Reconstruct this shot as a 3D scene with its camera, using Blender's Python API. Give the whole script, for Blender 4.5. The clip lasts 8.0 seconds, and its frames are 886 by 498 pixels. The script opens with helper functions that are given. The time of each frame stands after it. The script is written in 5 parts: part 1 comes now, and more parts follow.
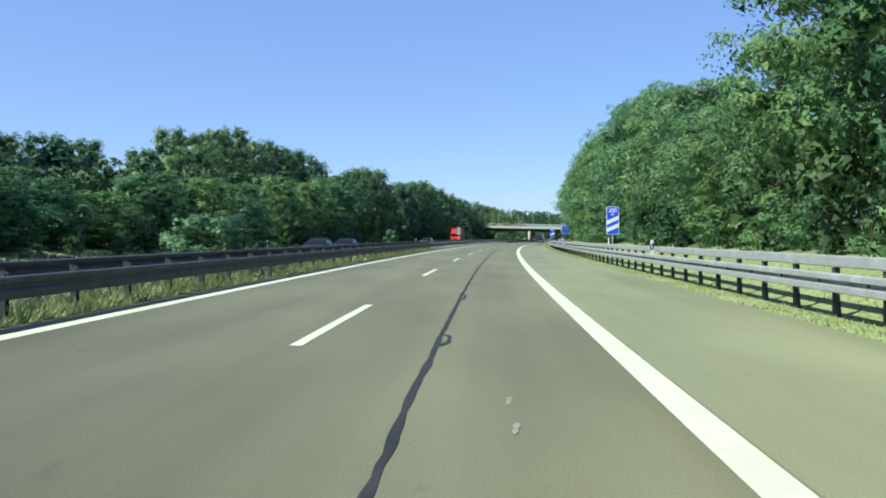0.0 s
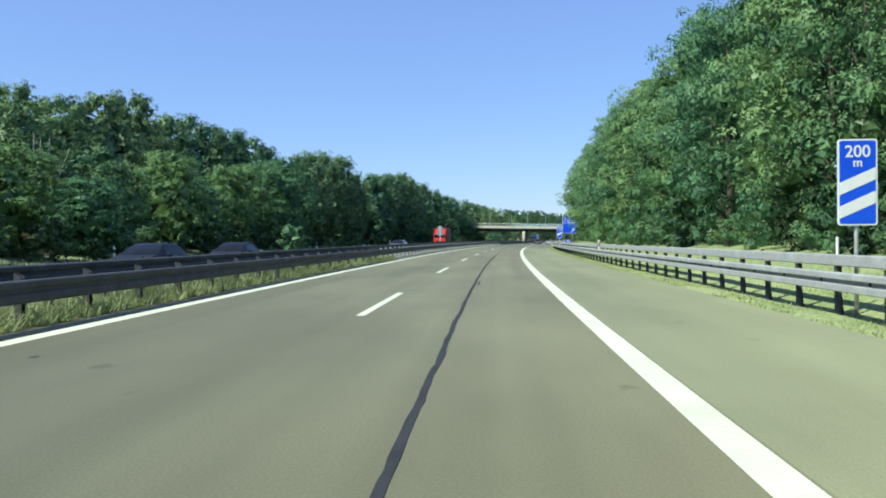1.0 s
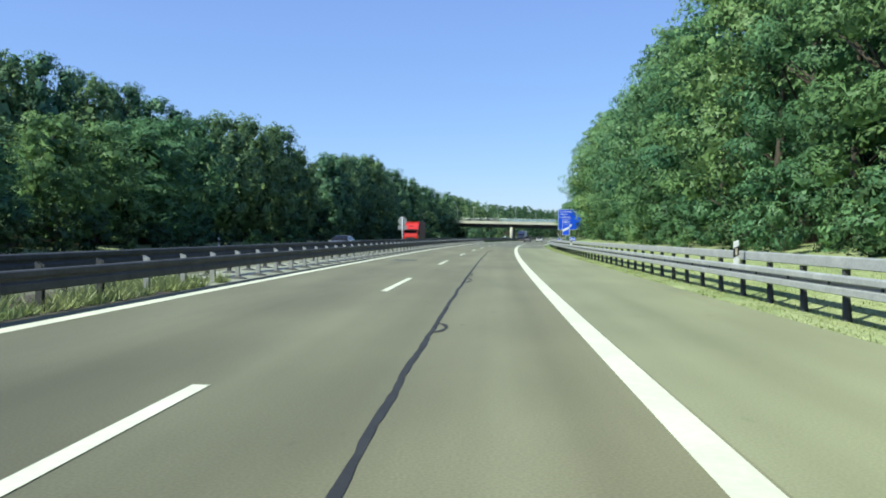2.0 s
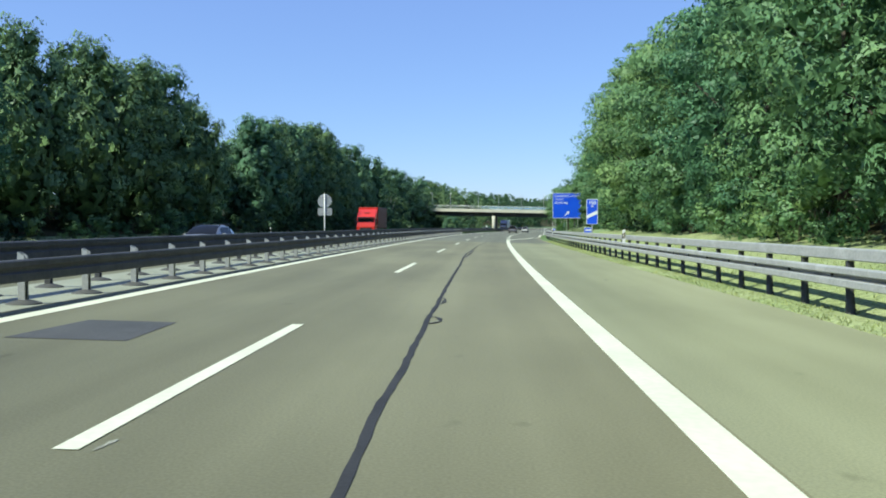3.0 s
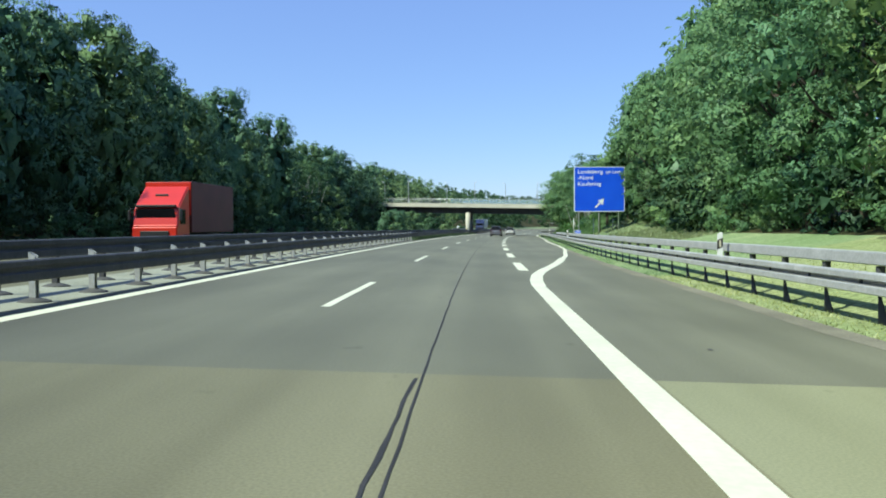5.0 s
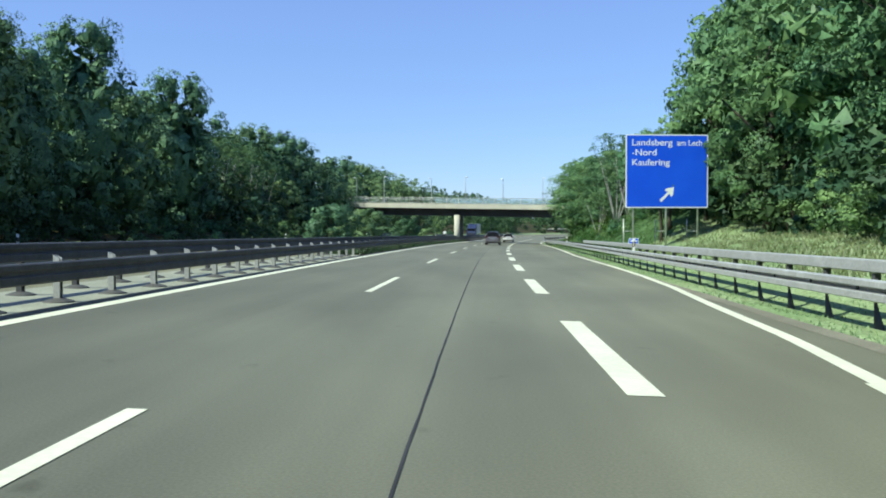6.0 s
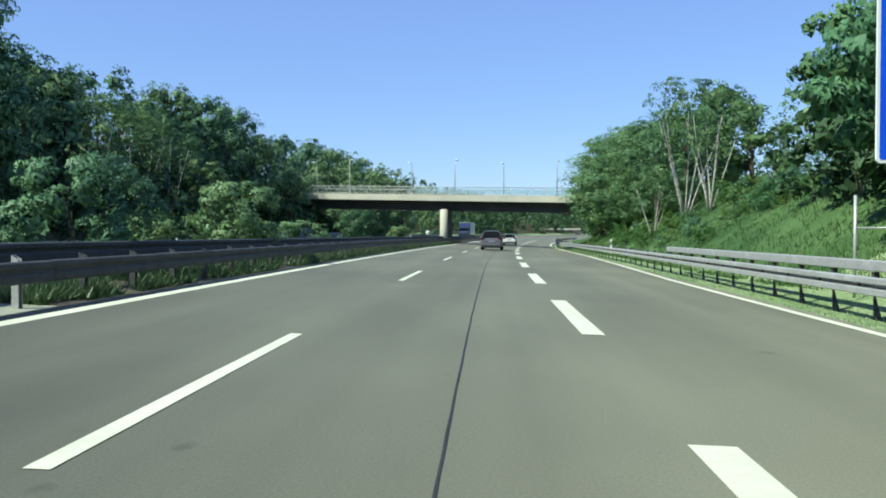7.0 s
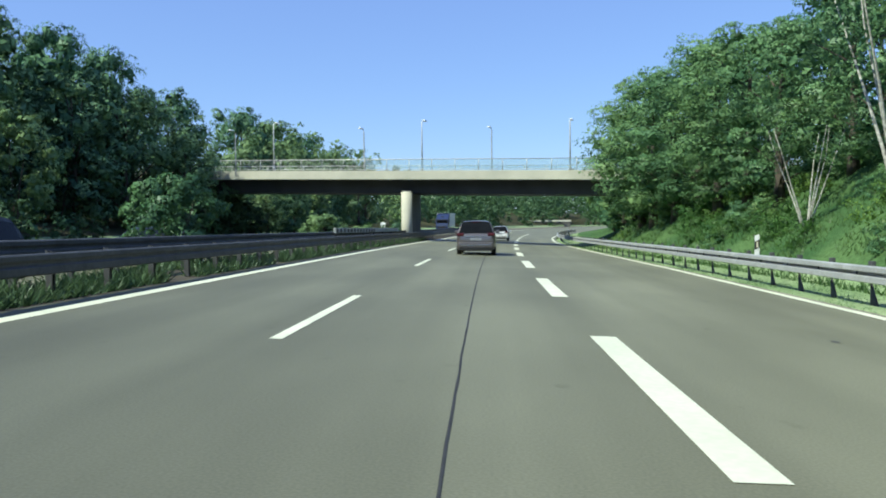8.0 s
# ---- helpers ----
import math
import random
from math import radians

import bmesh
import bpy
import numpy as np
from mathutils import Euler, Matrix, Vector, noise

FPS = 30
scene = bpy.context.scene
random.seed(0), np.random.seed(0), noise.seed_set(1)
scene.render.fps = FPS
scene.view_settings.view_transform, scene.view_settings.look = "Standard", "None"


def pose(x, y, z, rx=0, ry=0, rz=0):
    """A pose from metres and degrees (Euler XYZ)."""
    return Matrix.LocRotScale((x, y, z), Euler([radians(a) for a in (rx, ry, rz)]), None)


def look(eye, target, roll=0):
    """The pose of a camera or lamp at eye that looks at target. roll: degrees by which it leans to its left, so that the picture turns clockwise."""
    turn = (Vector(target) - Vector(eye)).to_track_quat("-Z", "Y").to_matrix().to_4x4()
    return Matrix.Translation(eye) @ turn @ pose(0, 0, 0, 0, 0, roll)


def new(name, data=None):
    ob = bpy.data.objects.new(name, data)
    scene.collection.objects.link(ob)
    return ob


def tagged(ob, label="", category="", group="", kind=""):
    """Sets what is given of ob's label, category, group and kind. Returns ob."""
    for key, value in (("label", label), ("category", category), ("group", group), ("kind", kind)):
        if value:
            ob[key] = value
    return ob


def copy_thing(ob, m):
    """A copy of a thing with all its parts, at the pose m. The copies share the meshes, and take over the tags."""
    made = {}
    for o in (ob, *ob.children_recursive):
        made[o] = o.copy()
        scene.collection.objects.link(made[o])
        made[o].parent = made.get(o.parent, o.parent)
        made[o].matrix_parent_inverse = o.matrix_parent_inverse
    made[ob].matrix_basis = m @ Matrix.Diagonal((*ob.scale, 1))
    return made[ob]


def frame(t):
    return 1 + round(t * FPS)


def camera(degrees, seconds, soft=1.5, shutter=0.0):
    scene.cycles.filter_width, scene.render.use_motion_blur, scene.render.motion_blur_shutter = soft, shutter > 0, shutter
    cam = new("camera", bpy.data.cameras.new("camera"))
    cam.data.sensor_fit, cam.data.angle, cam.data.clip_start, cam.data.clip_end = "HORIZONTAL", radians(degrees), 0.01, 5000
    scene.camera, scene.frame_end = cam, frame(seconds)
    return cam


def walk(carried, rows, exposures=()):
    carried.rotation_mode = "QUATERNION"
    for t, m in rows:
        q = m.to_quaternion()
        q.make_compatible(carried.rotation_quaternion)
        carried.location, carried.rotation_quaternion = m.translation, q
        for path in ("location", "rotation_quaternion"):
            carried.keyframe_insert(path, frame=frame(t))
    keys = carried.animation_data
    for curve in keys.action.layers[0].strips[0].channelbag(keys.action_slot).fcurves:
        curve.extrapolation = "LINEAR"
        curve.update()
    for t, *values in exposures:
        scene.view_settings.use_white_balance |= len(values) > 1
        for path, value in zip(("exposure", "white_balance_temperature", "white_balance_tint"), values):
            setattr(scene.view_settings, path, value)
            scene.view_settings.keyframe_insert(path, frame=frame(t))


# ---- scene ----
cam = camera(55.26, 8.0, 1.9)
PATH = [
    (0, 2.221, 2.027, 1.26, 89.214, 0.024, 2.739),
    (0.5, 2.289, 17.906, 1.256, 89.206, 0.391, 2.388),
    (1, 2.504, 33.774, 1.247, 89.323, 0.547, 2.096),
    (1.5, 2.966, 49.063, 1.233, 89.282, 0.155, 1.704),
    (3, 4.68, 97.028, 1.174, 88.374, 0.016, -0.319),
    (3.5, 5.474, 113.07, 1.147, 88.152, -0.202, -0.636),
    (4, 6.395, 128.934, 1.116, 87.977, 0.17, -1.171),
    (5.5, 9.814, 175.862, 1.001, 88.663, 0.135, -2.47),
    (6, 11.115, 191.486, 0.957, 88.817, 0.086, -2.691),
    (6.5, 12.486, 207.154, 0.911, 89.191, -0.006, -2.806),
    (7, 14.029, 222.873, 0.859, 88.831, -0.111, -3.079),
    (7.5, 15.673, 238.394, 0.804, 88.781, -0.048, -3.657),
    (8, 17.408, 253.643, 0.747, 88.367, 0.442, -4.217),
]
EXPOSURE = [(0.0, 0.38, 6250, -6.0), (8.0, 0.38, 6250, -6.0)]
walk(cam, [(t, pose(x, y, z, rx, ry, rz)) for t, x, y, z, rx, ry, rz in PATH], EXPOSURE)

# ---- world and sun ----
SUN_ELEV, SUN_AZ = 48.0, 242.0          # degrees; azimuth clockwise from +y
world = bpy.data.worlds.new("world")
scene.world = world
world.use_nodes = True
wn = world.node_tree
sky = wn.nodes.new("ShaderNodeTexSky")
sky.sky_type, sky.sun_disc = "NISHITA", False
sky.sun_elevation, sky.sun_rotation = radians(SUN_ELEV), radians(SUN_AZ)
sky.air_density, sky.dust_density, sky.ozone_density = 1.0, 0.2, 5.0
tone = wn.nodes.new("ShaderNodeMix")
tone.data_type = "RGBA"
tone.inputs[0].default_value = 0.35
tone.inputs[7].default_value = (2.7, 3.4, 9.4, 1)
wn.links.new(sky.outputs[0], tone.inputs[6])
wn.links.new(tone.outputs[2], wn.nodes["Background"].inputs[0])
wn.nodes["Background"].inputs[1].default_value = 0.11
sun = new("sun", bpy.data.lights.new("sun", "SUN"))
sun.data.energy, sun.data.angle, sun.data.color = 5.0, radians(0.53), (1.0, 0.94, 0.78)
a_, e_ = radians(SUN_AZ), radians(SUN_ELEV)
TO_SUN = Vector((math.sin(a_) * math.cos(e_), math.cos(a_) * math.cos(e_), math.sin(e_)))
sun.matrix_world = look((0, 0, 60), Vector((0, 0, 60)) - TO_SUN)

# road line: curvature, vertical curve, cross fall
K0, K1, K2 = 0.000561049, -0.00062878, 0.000703272
GV, CS0, CS1 = -0.72258, 0.015099, 0.02294
DASH0, BLOCK0, U_LEFT, U_RIGHT = 11.748, 18.941, -3.578, 3.757

# ---- materials ----
def nodes_of(name):
    m = bpy.data.materials.new(name)
    m.use_nodes = True
    return m, m.node_tree, m.node_tree.nodes["Principled BSDF"]


def ramp_noise(nt, coords, scale, lo, hi, detail=4.0, stretch=None, p0=0.35, p1=0.65):
    if stretch:
        mp = nt.nodes.new("ShaderNodeMapping")
        mp.inputs["Scale"].default_value = stretch
        nt.links.new(coords, mp.inputs[0])
        coords = mp.outputs[0]
    n = nt.nodes.new("ShaderNodeTexNoise")
    n.inputs["Scale"].default_value, n.inputs["Detail"].default_value = scale, detail
    nt.links.new(coords, n.inputs["Vector"])
    r = nt.nodes.new("ShaderNodeValToRGB")
    r.color_ramp.elements[0].position, r.color_ramp.elements[1].position = p0, p1
    r.color_ramp.elements[0].color, r.color_ramp.elements[1].color = (*lo, 1), (*hi, 1)
    nt.links.new(n.outputs[0], r.inputs[0])
    return r.outputs[0], n.outputs[0]


def mixed(nt, a, b, fac=0.5, kind="MULTIPLY"):
    m = nt.nodes.new("ShaderNodeMix")
    m.data_type, m.blend_type = "RGBA", kind
    m.inputs[0].default_value = fac
    nt.links.new(a, m.inputs[6])
    nt.links.new(b, m.inputs[7])
    return m.outputs[2]


def surface(name, lo, hi, rough=0.6, metal=0.0, scale=3.0, fine=60.0, bump=0.1, dirt=0.25, uv=False, stretch=None, spec=0.5, coat=0.0):
    """Two scales of variation and a fine relief."""
    m, nt, b = nodes_of(name)
    tc = nt.nodes.new("ShaderNodeTexCoord")
    co = tc.outputs["UV"] if uv else tc.outputs["Object"]
    big, _ = ramp_noise(nt, co, scale, lo, hi, 5.0, stretch, 0.3, 0.7)
    d = 1 - dirt
    small, f = ramp_noise(nt, co, fine, (d, d, d), (1, 1, 1), 3.0)
    nt.links.new(mixed(nt, big, small, 1.0), b.inputs["Base Color"])
    b.inputs["Roughness"].default_value, b.inputs["Metallic"].default_value = rough, metal
    b.inputs["Specular IOR Level"].default_value = spec
    b.inputs["Coat Weight"].default_value = coat
    if bump:
        bp = nt.nodes.new("ShaderNodeBump")
        bp.inputs["Strength"].default_value, bp.inputs["Distance"].default_value = bump, 0.01
        nt.links.new(f, bp.inputs["Height"])
        nt.links.new(bp.outputs[0], b.inputs["Normal"])
    return m


def road_material(name, lo, hi, patch):
    """Worn asphalt: lengthwise lighter and darker bands, mottling, grit."""
    m, nt, b = nodes_of(name)
    uv = nt.nodes.new("ShaderNodeTexCoord").outputs["UV"]
    bands, _ = ramp_noise(nt, uv, 1.0, lo, hi, 3.0, (0.9, 0.02, 1.0), 0.3, 0.7)
    mott, _ = ramp_noise(nt, uv, 0.35, (1 - patch,) * 3, (1, 1, 1), 6.0, (1.0, 0.35, 1.0))
    c = mixed(nt, bands, mott, 1.0)
    grit, f = ramp_noise(nt, uv, 45.0, (0.86, 0.86, 0.86), (1.08, 1.08, 1.08), 3.0)
    c = mixed(nt, c, grit, 1.0)
    spots, _ = ramp_noise(nt, uv, 2.2, (0.72, 0.72, 0.70), (1, 1, 1), 2.0, (1.0, 0.6, 1.0), 0.22, 0.30)
    nt.links.new(mixed(nt, c, spots, 1.0), b.inputs["Base Color"])
    b.inputs["Roughness"].default_value, b.inputs["Specular IOR Level"].default_value = 0.66, 0.28
    b.inputs["Diffuse Roughness"].default_value = 1.0
    bp = nt.nodes.new("ShaderNodeBump")
    bp.inputs["Strength"].default_value, bp.inputs["Distance"].default_value = 0.10, 0.01
    nt.links.new(f, bp.inputs["Height"])
    nt.links.new(bp.outputs[0], b.inputs["Normal"])
    return m


def leaf_material(name, dark, light, yellow=0.0, trans=0.3, gloss=0.02):
    m = bpy.data.materials.new(name)
    m.use_nodes = True
    nt = m.node_tree
    nt.nodes.clear()
    out = nt.nodes.new("ShaderNodeOutputMaterial")
    geo = nt.nodes.new("ShaderNodeNewGeometry")
    info = nt.nodes.new("ShaderNodeObjectInfo")
    co = nt.nodes.new("ShaderNodeTexCoord").outputs["Object"]
    clumps, _ = ramp_noise(nt, co, 0.7, dark, light, 2.0, None, 0.3, 0.7)
    r = nt.nodes.new("ShaderNodeValToRGB")
    r.color_ramp.elements[0].color, r.color_ramp.elements[1].color = (0.88, 0.90, 0.91, 1), (1.12, 1.10, 1.05, 1)
    nt.links.new(geo.outputs["Random Per Island"], r.inputs[0])
    r2 = nt.nodes.new("ShaderNodeValToRGB")
    r2.color_ramp.elements[0].color = (0.72, 0.84, 0.92, 1)
    r2.color_ramp.elements[1].color = (1.25 + yellow, 1.12, 0.9, 1)
    nt.links.new(info.outputs["Random"], r2.inputs[0])
    fine, _ = ramp_noise(nt, co, 4.5, (0.78, 0.8, 0.81), (1.18, 1.17, 1.12), 4.0, None, 0.35, 0.65)
    c = mixed(nt, mixed(nt, mixed(nt, clumps, fine, 1.0), r.outputs[0], 1.0), r2.outputs[0], 1.0)
    dif = nt.nodes.new("ShaderNodeBsdfDiffuse")
    tra = nt.nodes.new("ShaderNodeBsdfTranslucent")
    glo = nt.nodes.new("ShaderNodeBsdfGlossy")
    glo.inputs["Roughness"].default_value = 0.45
    glo.inputs["Color"].default_value = (0.9, 0.95, 1, 1)
    nt.links.new(c, dif.inputs[0])
    nt.links.new(c, tra.inputs[0])
    m1, m2 = nt.nodes.new("ShaderNodeMixShader"), nt.nodes.new("ShaderNodeMixShader")
    m1.inputs[0].default_value, m2.inputs[0].default_value = trans, gloss
    nt.links.new(dif.outputs[0], m1.inputs[1])
    nt.links.new(tra.outputs[0], m1.inputs[2])
    nt.links.new(m1.outputs[0], m2.inputs[1])
    nt.links.new(glo.outputs[0], m2.inputs[2])
    nt.links.new(m2.outputs[0], out.inputs[0])
    return m


M_ROAD = road_material("old_asphalt", (0.166, 0.159, 0.097), (0.226, 0.220, 0.138), 0.25)
M_SHOULDER = road_material("shoulder_asphalt", (0.213, 0.218, 0.133), (0.264, 0.271, 0.171), 0.2)
M_ROAD_NEW = road_material("newer_asphalt", (0.134, 0.136, 0.098), (0.176, 0.178, 0.130), 0.25)
M_LINE = surface("line_paint", (0.65, 0.66, 0.51), (0.76, 0.77, 0.60), 0.6, 0, 0.8, 14, 0.1, 0.09)
M_SCUFF = surface("scuffed_stone", (0.27, 0.27, 0.22), (0.40, 0.40, 0.33), 0.8, 0, 8, 60, 0.2, 0.3)
M_SEAL = surface("bitumen", (0.016, 0.016, 0.018), (0.035, 0.035, 0.038), 0.8, 0, 2.0, 30, 0.2, 0.2)
M_GRIT = surface("edge_grit", (0.175, 0.165, 0.120), (0.27, 0.255, 0.19), 0.95, 0, 0.7, 30, 0.3, 0.3)
M_PATCH = surface("asphalt_patch", (0.06, 0.06, 0.06), (0.09, 0.09, 0.088), 0.75, 0, 1.5, 40, 0.3, 0.3)
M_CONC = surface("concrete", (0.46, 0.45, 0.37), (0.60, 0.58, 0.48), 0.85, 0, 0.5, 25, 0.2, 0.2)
# darker concrete and girder tones hold the shade under the bridges
M_CONC_SHADE = surface("shade_toned_concrete", (0.10, 0.098, 0.092), (0.16, 0.155, 0.14), 0.9, 0, 0.4, 20, 0.2, 0.3)
M_GIRDER_SHADE = surface("girder_shade_tone", (0.045, 0.045, 0.05), (0.075, 0.075, 0.08), 0.7, 0, 0.5, 20, 0.1, 0.25)
M_MEDIAN = surface("median_concrete", (0.27, 0.285, 0.225), (0.36, 0.375, 0.30), 0.85, 0, 0.6, 25, 0.2, 0.25)
M_ZINC = surface("galvanised_steel", (0.36, 0.37, 0.37), (0.50, 0.51, 0.51), 0.55, 0.25, 1.3, 18, 0.04, 0.18)
# darker copy of the steel: shade on unlit beams and posts put into colour
M_ZINC_SHADE = surface("shade_toned_steel", (0.050, 0.053, 0.058), (0.088, 0.091, 0.098), 0.7, 0.1, 1.3, 18, 0.04, 0.25)
M_SOIL = surface("soil", (0.05, 0.042, 0.03), (0.11, 0.095, 0.07), 0.95, 0, 1.2, 30, 0.5, 0.4)
M_WHITE = surface("white_plastic", (0.72, 0.73, 0.72), (0.82, 0.83, 0.82), 0.45, 0, 2, 30, 0.0, 0.08)
M_BLACK = surface("black_plastic", (0.012, 0.012, 0.013), (0.03, 0.03, 0.032), 0.5, 0, 3, 40, 0.05, 0.2)
M_REFL = surface("reflector", (0.55, 0.5, 0.4), (0.7, 0.65, 0.5), 0.25, 0, 8, 60, 0.0, 0.1)
M_BLUE = surface("sign_blue", (0.016, 0.088, 0.80), (0.022, 0.115, 0.90), 0.3, 0, 0.5, 12, 0.0, 0.06)
M_SIGNWHITE = surface("sign_white", (0.82, 0.83, 0.84), (0.90, 0.91, 0.92), 0.35, 0, 1, 20, 0.0, 0.06)
M_SIGNBACK = surface("sign_back", (0.30, 0.31, 0.32), (0.42, 0.43, 0.44), 0.5, 0.3, 2, 20, 0.0, 0.15)
M_POLE = surface("pole_steel", (0.42, 0.43, 0.43), (0.56, 0.57, 0.57), 0.45, 0.4, 2, 20, 0.03, 0.15)
M_BARK = surface("bark", (0.045, 0.037, 0.028), (0.12, 0.10, 0.08), 0.9, 0, 3.0, 14, 0.6, 0.4, stretch=(1, 1, 0.25))
M_BIRCH = surface("birch_bark", (0.42, 0.40, 0.36), (0.68, 0.66, 0.62), 0.75, 0, 4.0, 9, 0.3, 0.55, stretch=(0.4, 0.4, 1.6))
M_LEAF = leaf_material("leaves", (0.085, 0.175, 0.092), (0.205, 0.345, 0.175), 0.0, 0.32, 0.012)
M_LEAF_L = leaf_material("leaves_of_left_wood", (0.078, 0.150, 0.088), (0.185, 0.295, 0.160), 0.02, 0.06, 0.012)
# darker leaf copy: the deep shade at the wood's edge put into the colour
M_LEAF_SHADE = leaf_material("shade_toned_leaves", (0.040, 0.078, 0.046), (0.085, 0.145, 0.078), 0.0, 0.10, 0.01)
M_LEAF_LIGHT = leaf_material("leaves_light", (0.06, 0.14, 0.035), (0.14, 0.25, 0.07), 0.1)
M_LEAF_PALE = leaf_material("leaves_pale", (0.10, 0.195, 0.10), (0.235, 0.38, 0.19), 0.03, 0.32, 0.015)
M_LEAF_WILLOW = leaf_material("leaves_grey_green", (0.110, 0.205, 0.115), (0.235, 0.365, 0.19), 0.0)
M_LEAF_BIRCH = leaf_material("birch_leaves", (0.06, 0.13, 0.066), (0.135, 0.24, 0.115), 0.0, 0.25)
M_FAR = leaf_material("far_leaves", (0.05, 0.105, 0.055), (0.11, 0.19, 0.09))
M_GRASS = leaf_material("grass_blades", (0.24, 0.32, 0.14), (0.37, 0.44, 0.235), 0.08, 0.3, 0.03)
M_GRASS_LUSH = leaf_material("lush_grass_blades", (0.205, 0.31, 0.14), (0.33, 0.425, 0.235), 0.04, 0.3, 0.03)
M_WEED = leaf_material("weed_blades", (0.045, 0.090, 0.040), (0.115, 0.175, 0.085), 0.05, 0.3, 0.02)
M_WEED_PALE = leaf_material("pale_weed_blades", (0.15, 0.225, 0.12), (0.32, 0.40, 0.235), 0.05, 0.35, 0.02)
M_NETTLE = leaf_material("bank_blades", (0.050, 0.108, 0.042), (0.108, 0.185, 0.072), 0.0, 0.3, 0.02)
M_DRY = leaf_material("dry_grass", (0.175, 0.205, 0.095), (0.30, 0.325, 0.18), 0.0, 0.25, 0.03)


def screen_material():
    """Weathered clear plastic: most light passes, a little is scattered."""
    m = bpy.data.materials.new("clear_screen")
    m.use_nodes = True
    nt = m.node_tree
    nt.nodes.clear()
    out, mix = nt.nodes.new("ShaderNodeOutputMaterial"), nt.nodes.new("ShaderNodeMixShader")
    a, b = nt.nodes.new("ShaderNodeBsdfTransparent"), nt.nodes.new("ShaderNodeBsdfDiffuse")
    a.inputs[0].default_value, b.inputs[0].default_value = (0.9, 0.95, 0.97, 1), (0.45, 0.55, 0.6, 1)
    mix.inputs[0].default_value = 0.22
    nt.links.new(a.outputs[0], mix.inputs[1])
    nt.links.new(b.outputs[0], mix.inputs[2])
    nt.links.new(mix.outputs[0], out.inputs[0])
    return m


M_SCREEN = screen_material()


def ground_material(name, lo, hi):
    """Grass with dry patches, soil and leaf litter beneath the trees."""
    m, nt, b = nodes_of(name)
    co = nt.nodes.new("ShaderNodeTexCoord").outputs["Object"]
    a, _ = ramp_noise(nt, co, 0.25, lo, hi, 5.0)
    s_, f = ramp_noise(nt, co, 9.0, (0.65, 0.65, 0.6), (1.15, 1.15, 1.1), 5.0)
    nt.links.new(mixed(nt, a, s_, 1.0), b.inputs["Base Color"])
    b.inputs["Roughness"].default_value, b.inputs["Specular IOR Level"].default_value = 0.95, 0.1
    bp = nt.nodes.new("ShaderNodeBump")
    bp.inputs["Strength"].default_value, bp.inputs["Distance"].default_value = 0.8, 0.05
    nt.links.new(f, bp.inputs["Height"])
    nt.links.new(bp.outputs[0], b.inputs["Normal"])
    return m


M_GROUND = ground_material("mown_grass", (0.25, 0.31, 0.145), (0.35, 0.39, 0.215))
M_LUSH = ground_material("lush_grass", (0.205, 0.295, 0.145), (0.30, 0.375, 0.215))
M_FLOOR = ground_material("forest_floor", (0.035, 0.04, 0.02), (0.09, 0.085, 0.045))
M_BANK = ground_material("bank_greenery", (0.046, 0.100, 0.038), (0.095, 0.165, 0.064))

# ---- the road's line: s along it, u to its right, h above its surface ----
SS = np.arange(-200.0, 1700.0, 1.0)
KAP = np.where(SS < 340, K0 + K1 * SS / 300 + K2 * (SS / 300) ** 2, K0 + K1 * 340 / 300 + K2 * (340 / 300) ** 2)
KAP = np.where(SS < 0, K0, KAP) * np.where(SS > 800, 0.0, 1.0)
TH = np.concatenate([[0], np.cumsum((KAP[1:] + KAP[:-1]) / 2)])
TH -= np.interp(0, SS, TH)
RX = np.concatenate([[0], np.cumsum((np.sin(TH[1:]) + np.sin(TH[:-1])) / 2)])
RY = np.concatenate([[0], np.cumsum((np.cos(TH[1:]) + np.cos(TH[:-1])) / 2)])
RX -= np.interp(0, SS, RX)
RY -= np.interp(0, SS, RY)


def plane_z(s, u):
    s1 = np.clip(s, -150, 335)
    return GV * s1 ** 2 / 1e5 - (CS0 + CS1 * np.clip(s, -60, 335) / 300) * np.clip(u, -19.5, 10.0) - 0.45 * smooth(6.3, 7.0, -np.asarray(u, float))


def smooth(a, b, x):
    t = np.clip((np.asarray(x, float) - a) / (b - a), 0, 1)
    return t * t * (3 - 2 * t)


BAR_S = (-200, 195, 215, 240, 256, 275, 288, 300, 315, 330, 345, 365, 400, 500, 600, 1700)
BAR_U = (8.45, 8.45, 8.78, 9.5, 9.78, 9.95, 9.85, 9.5, 9.1, 8.75, 8.5, 8.8, 10.2, 18, 36, 60)
EDGE_S = (-200, 195, 215, 240, 256, 275, 288, 300, 315, 330, 345, 365, 400, 500, 600, 1700)
EDGE_U = (7.45, 7.45, 7.9, 8.6, 8.85, 9.15, 9.2, 8.95, 8.6, 8.2, 8.0, 8.2, 9.4, 16, 34, 58)
EXIT_S = (176, 180.5, 182, 184.3, 186.3, 188.3, 191.5, 195.3, 199.7, 203.6, 209.4, 215, 222, 231, 244, 252, 269, 286, 297, 314, 330, 345, 365, 400, 500)
EXIT_U = (3.76, 3.78, 3.84, 4.0, 4.23, 4.53, 5.04, 5.59, 6.1, 6.6, 7.05, 7.55, 7.95, 8.2, 8.27, 8.36, 8.78, 8.95, 8.75, 8.35, 7.9, 7.65, 7.8, 8.7, 15)


def bar_u(s):
    return np.interp(s, BAR_S, BAR_U)


def edge_u(s):
    return np.interp(s, EDGE_S, EDGE_U)


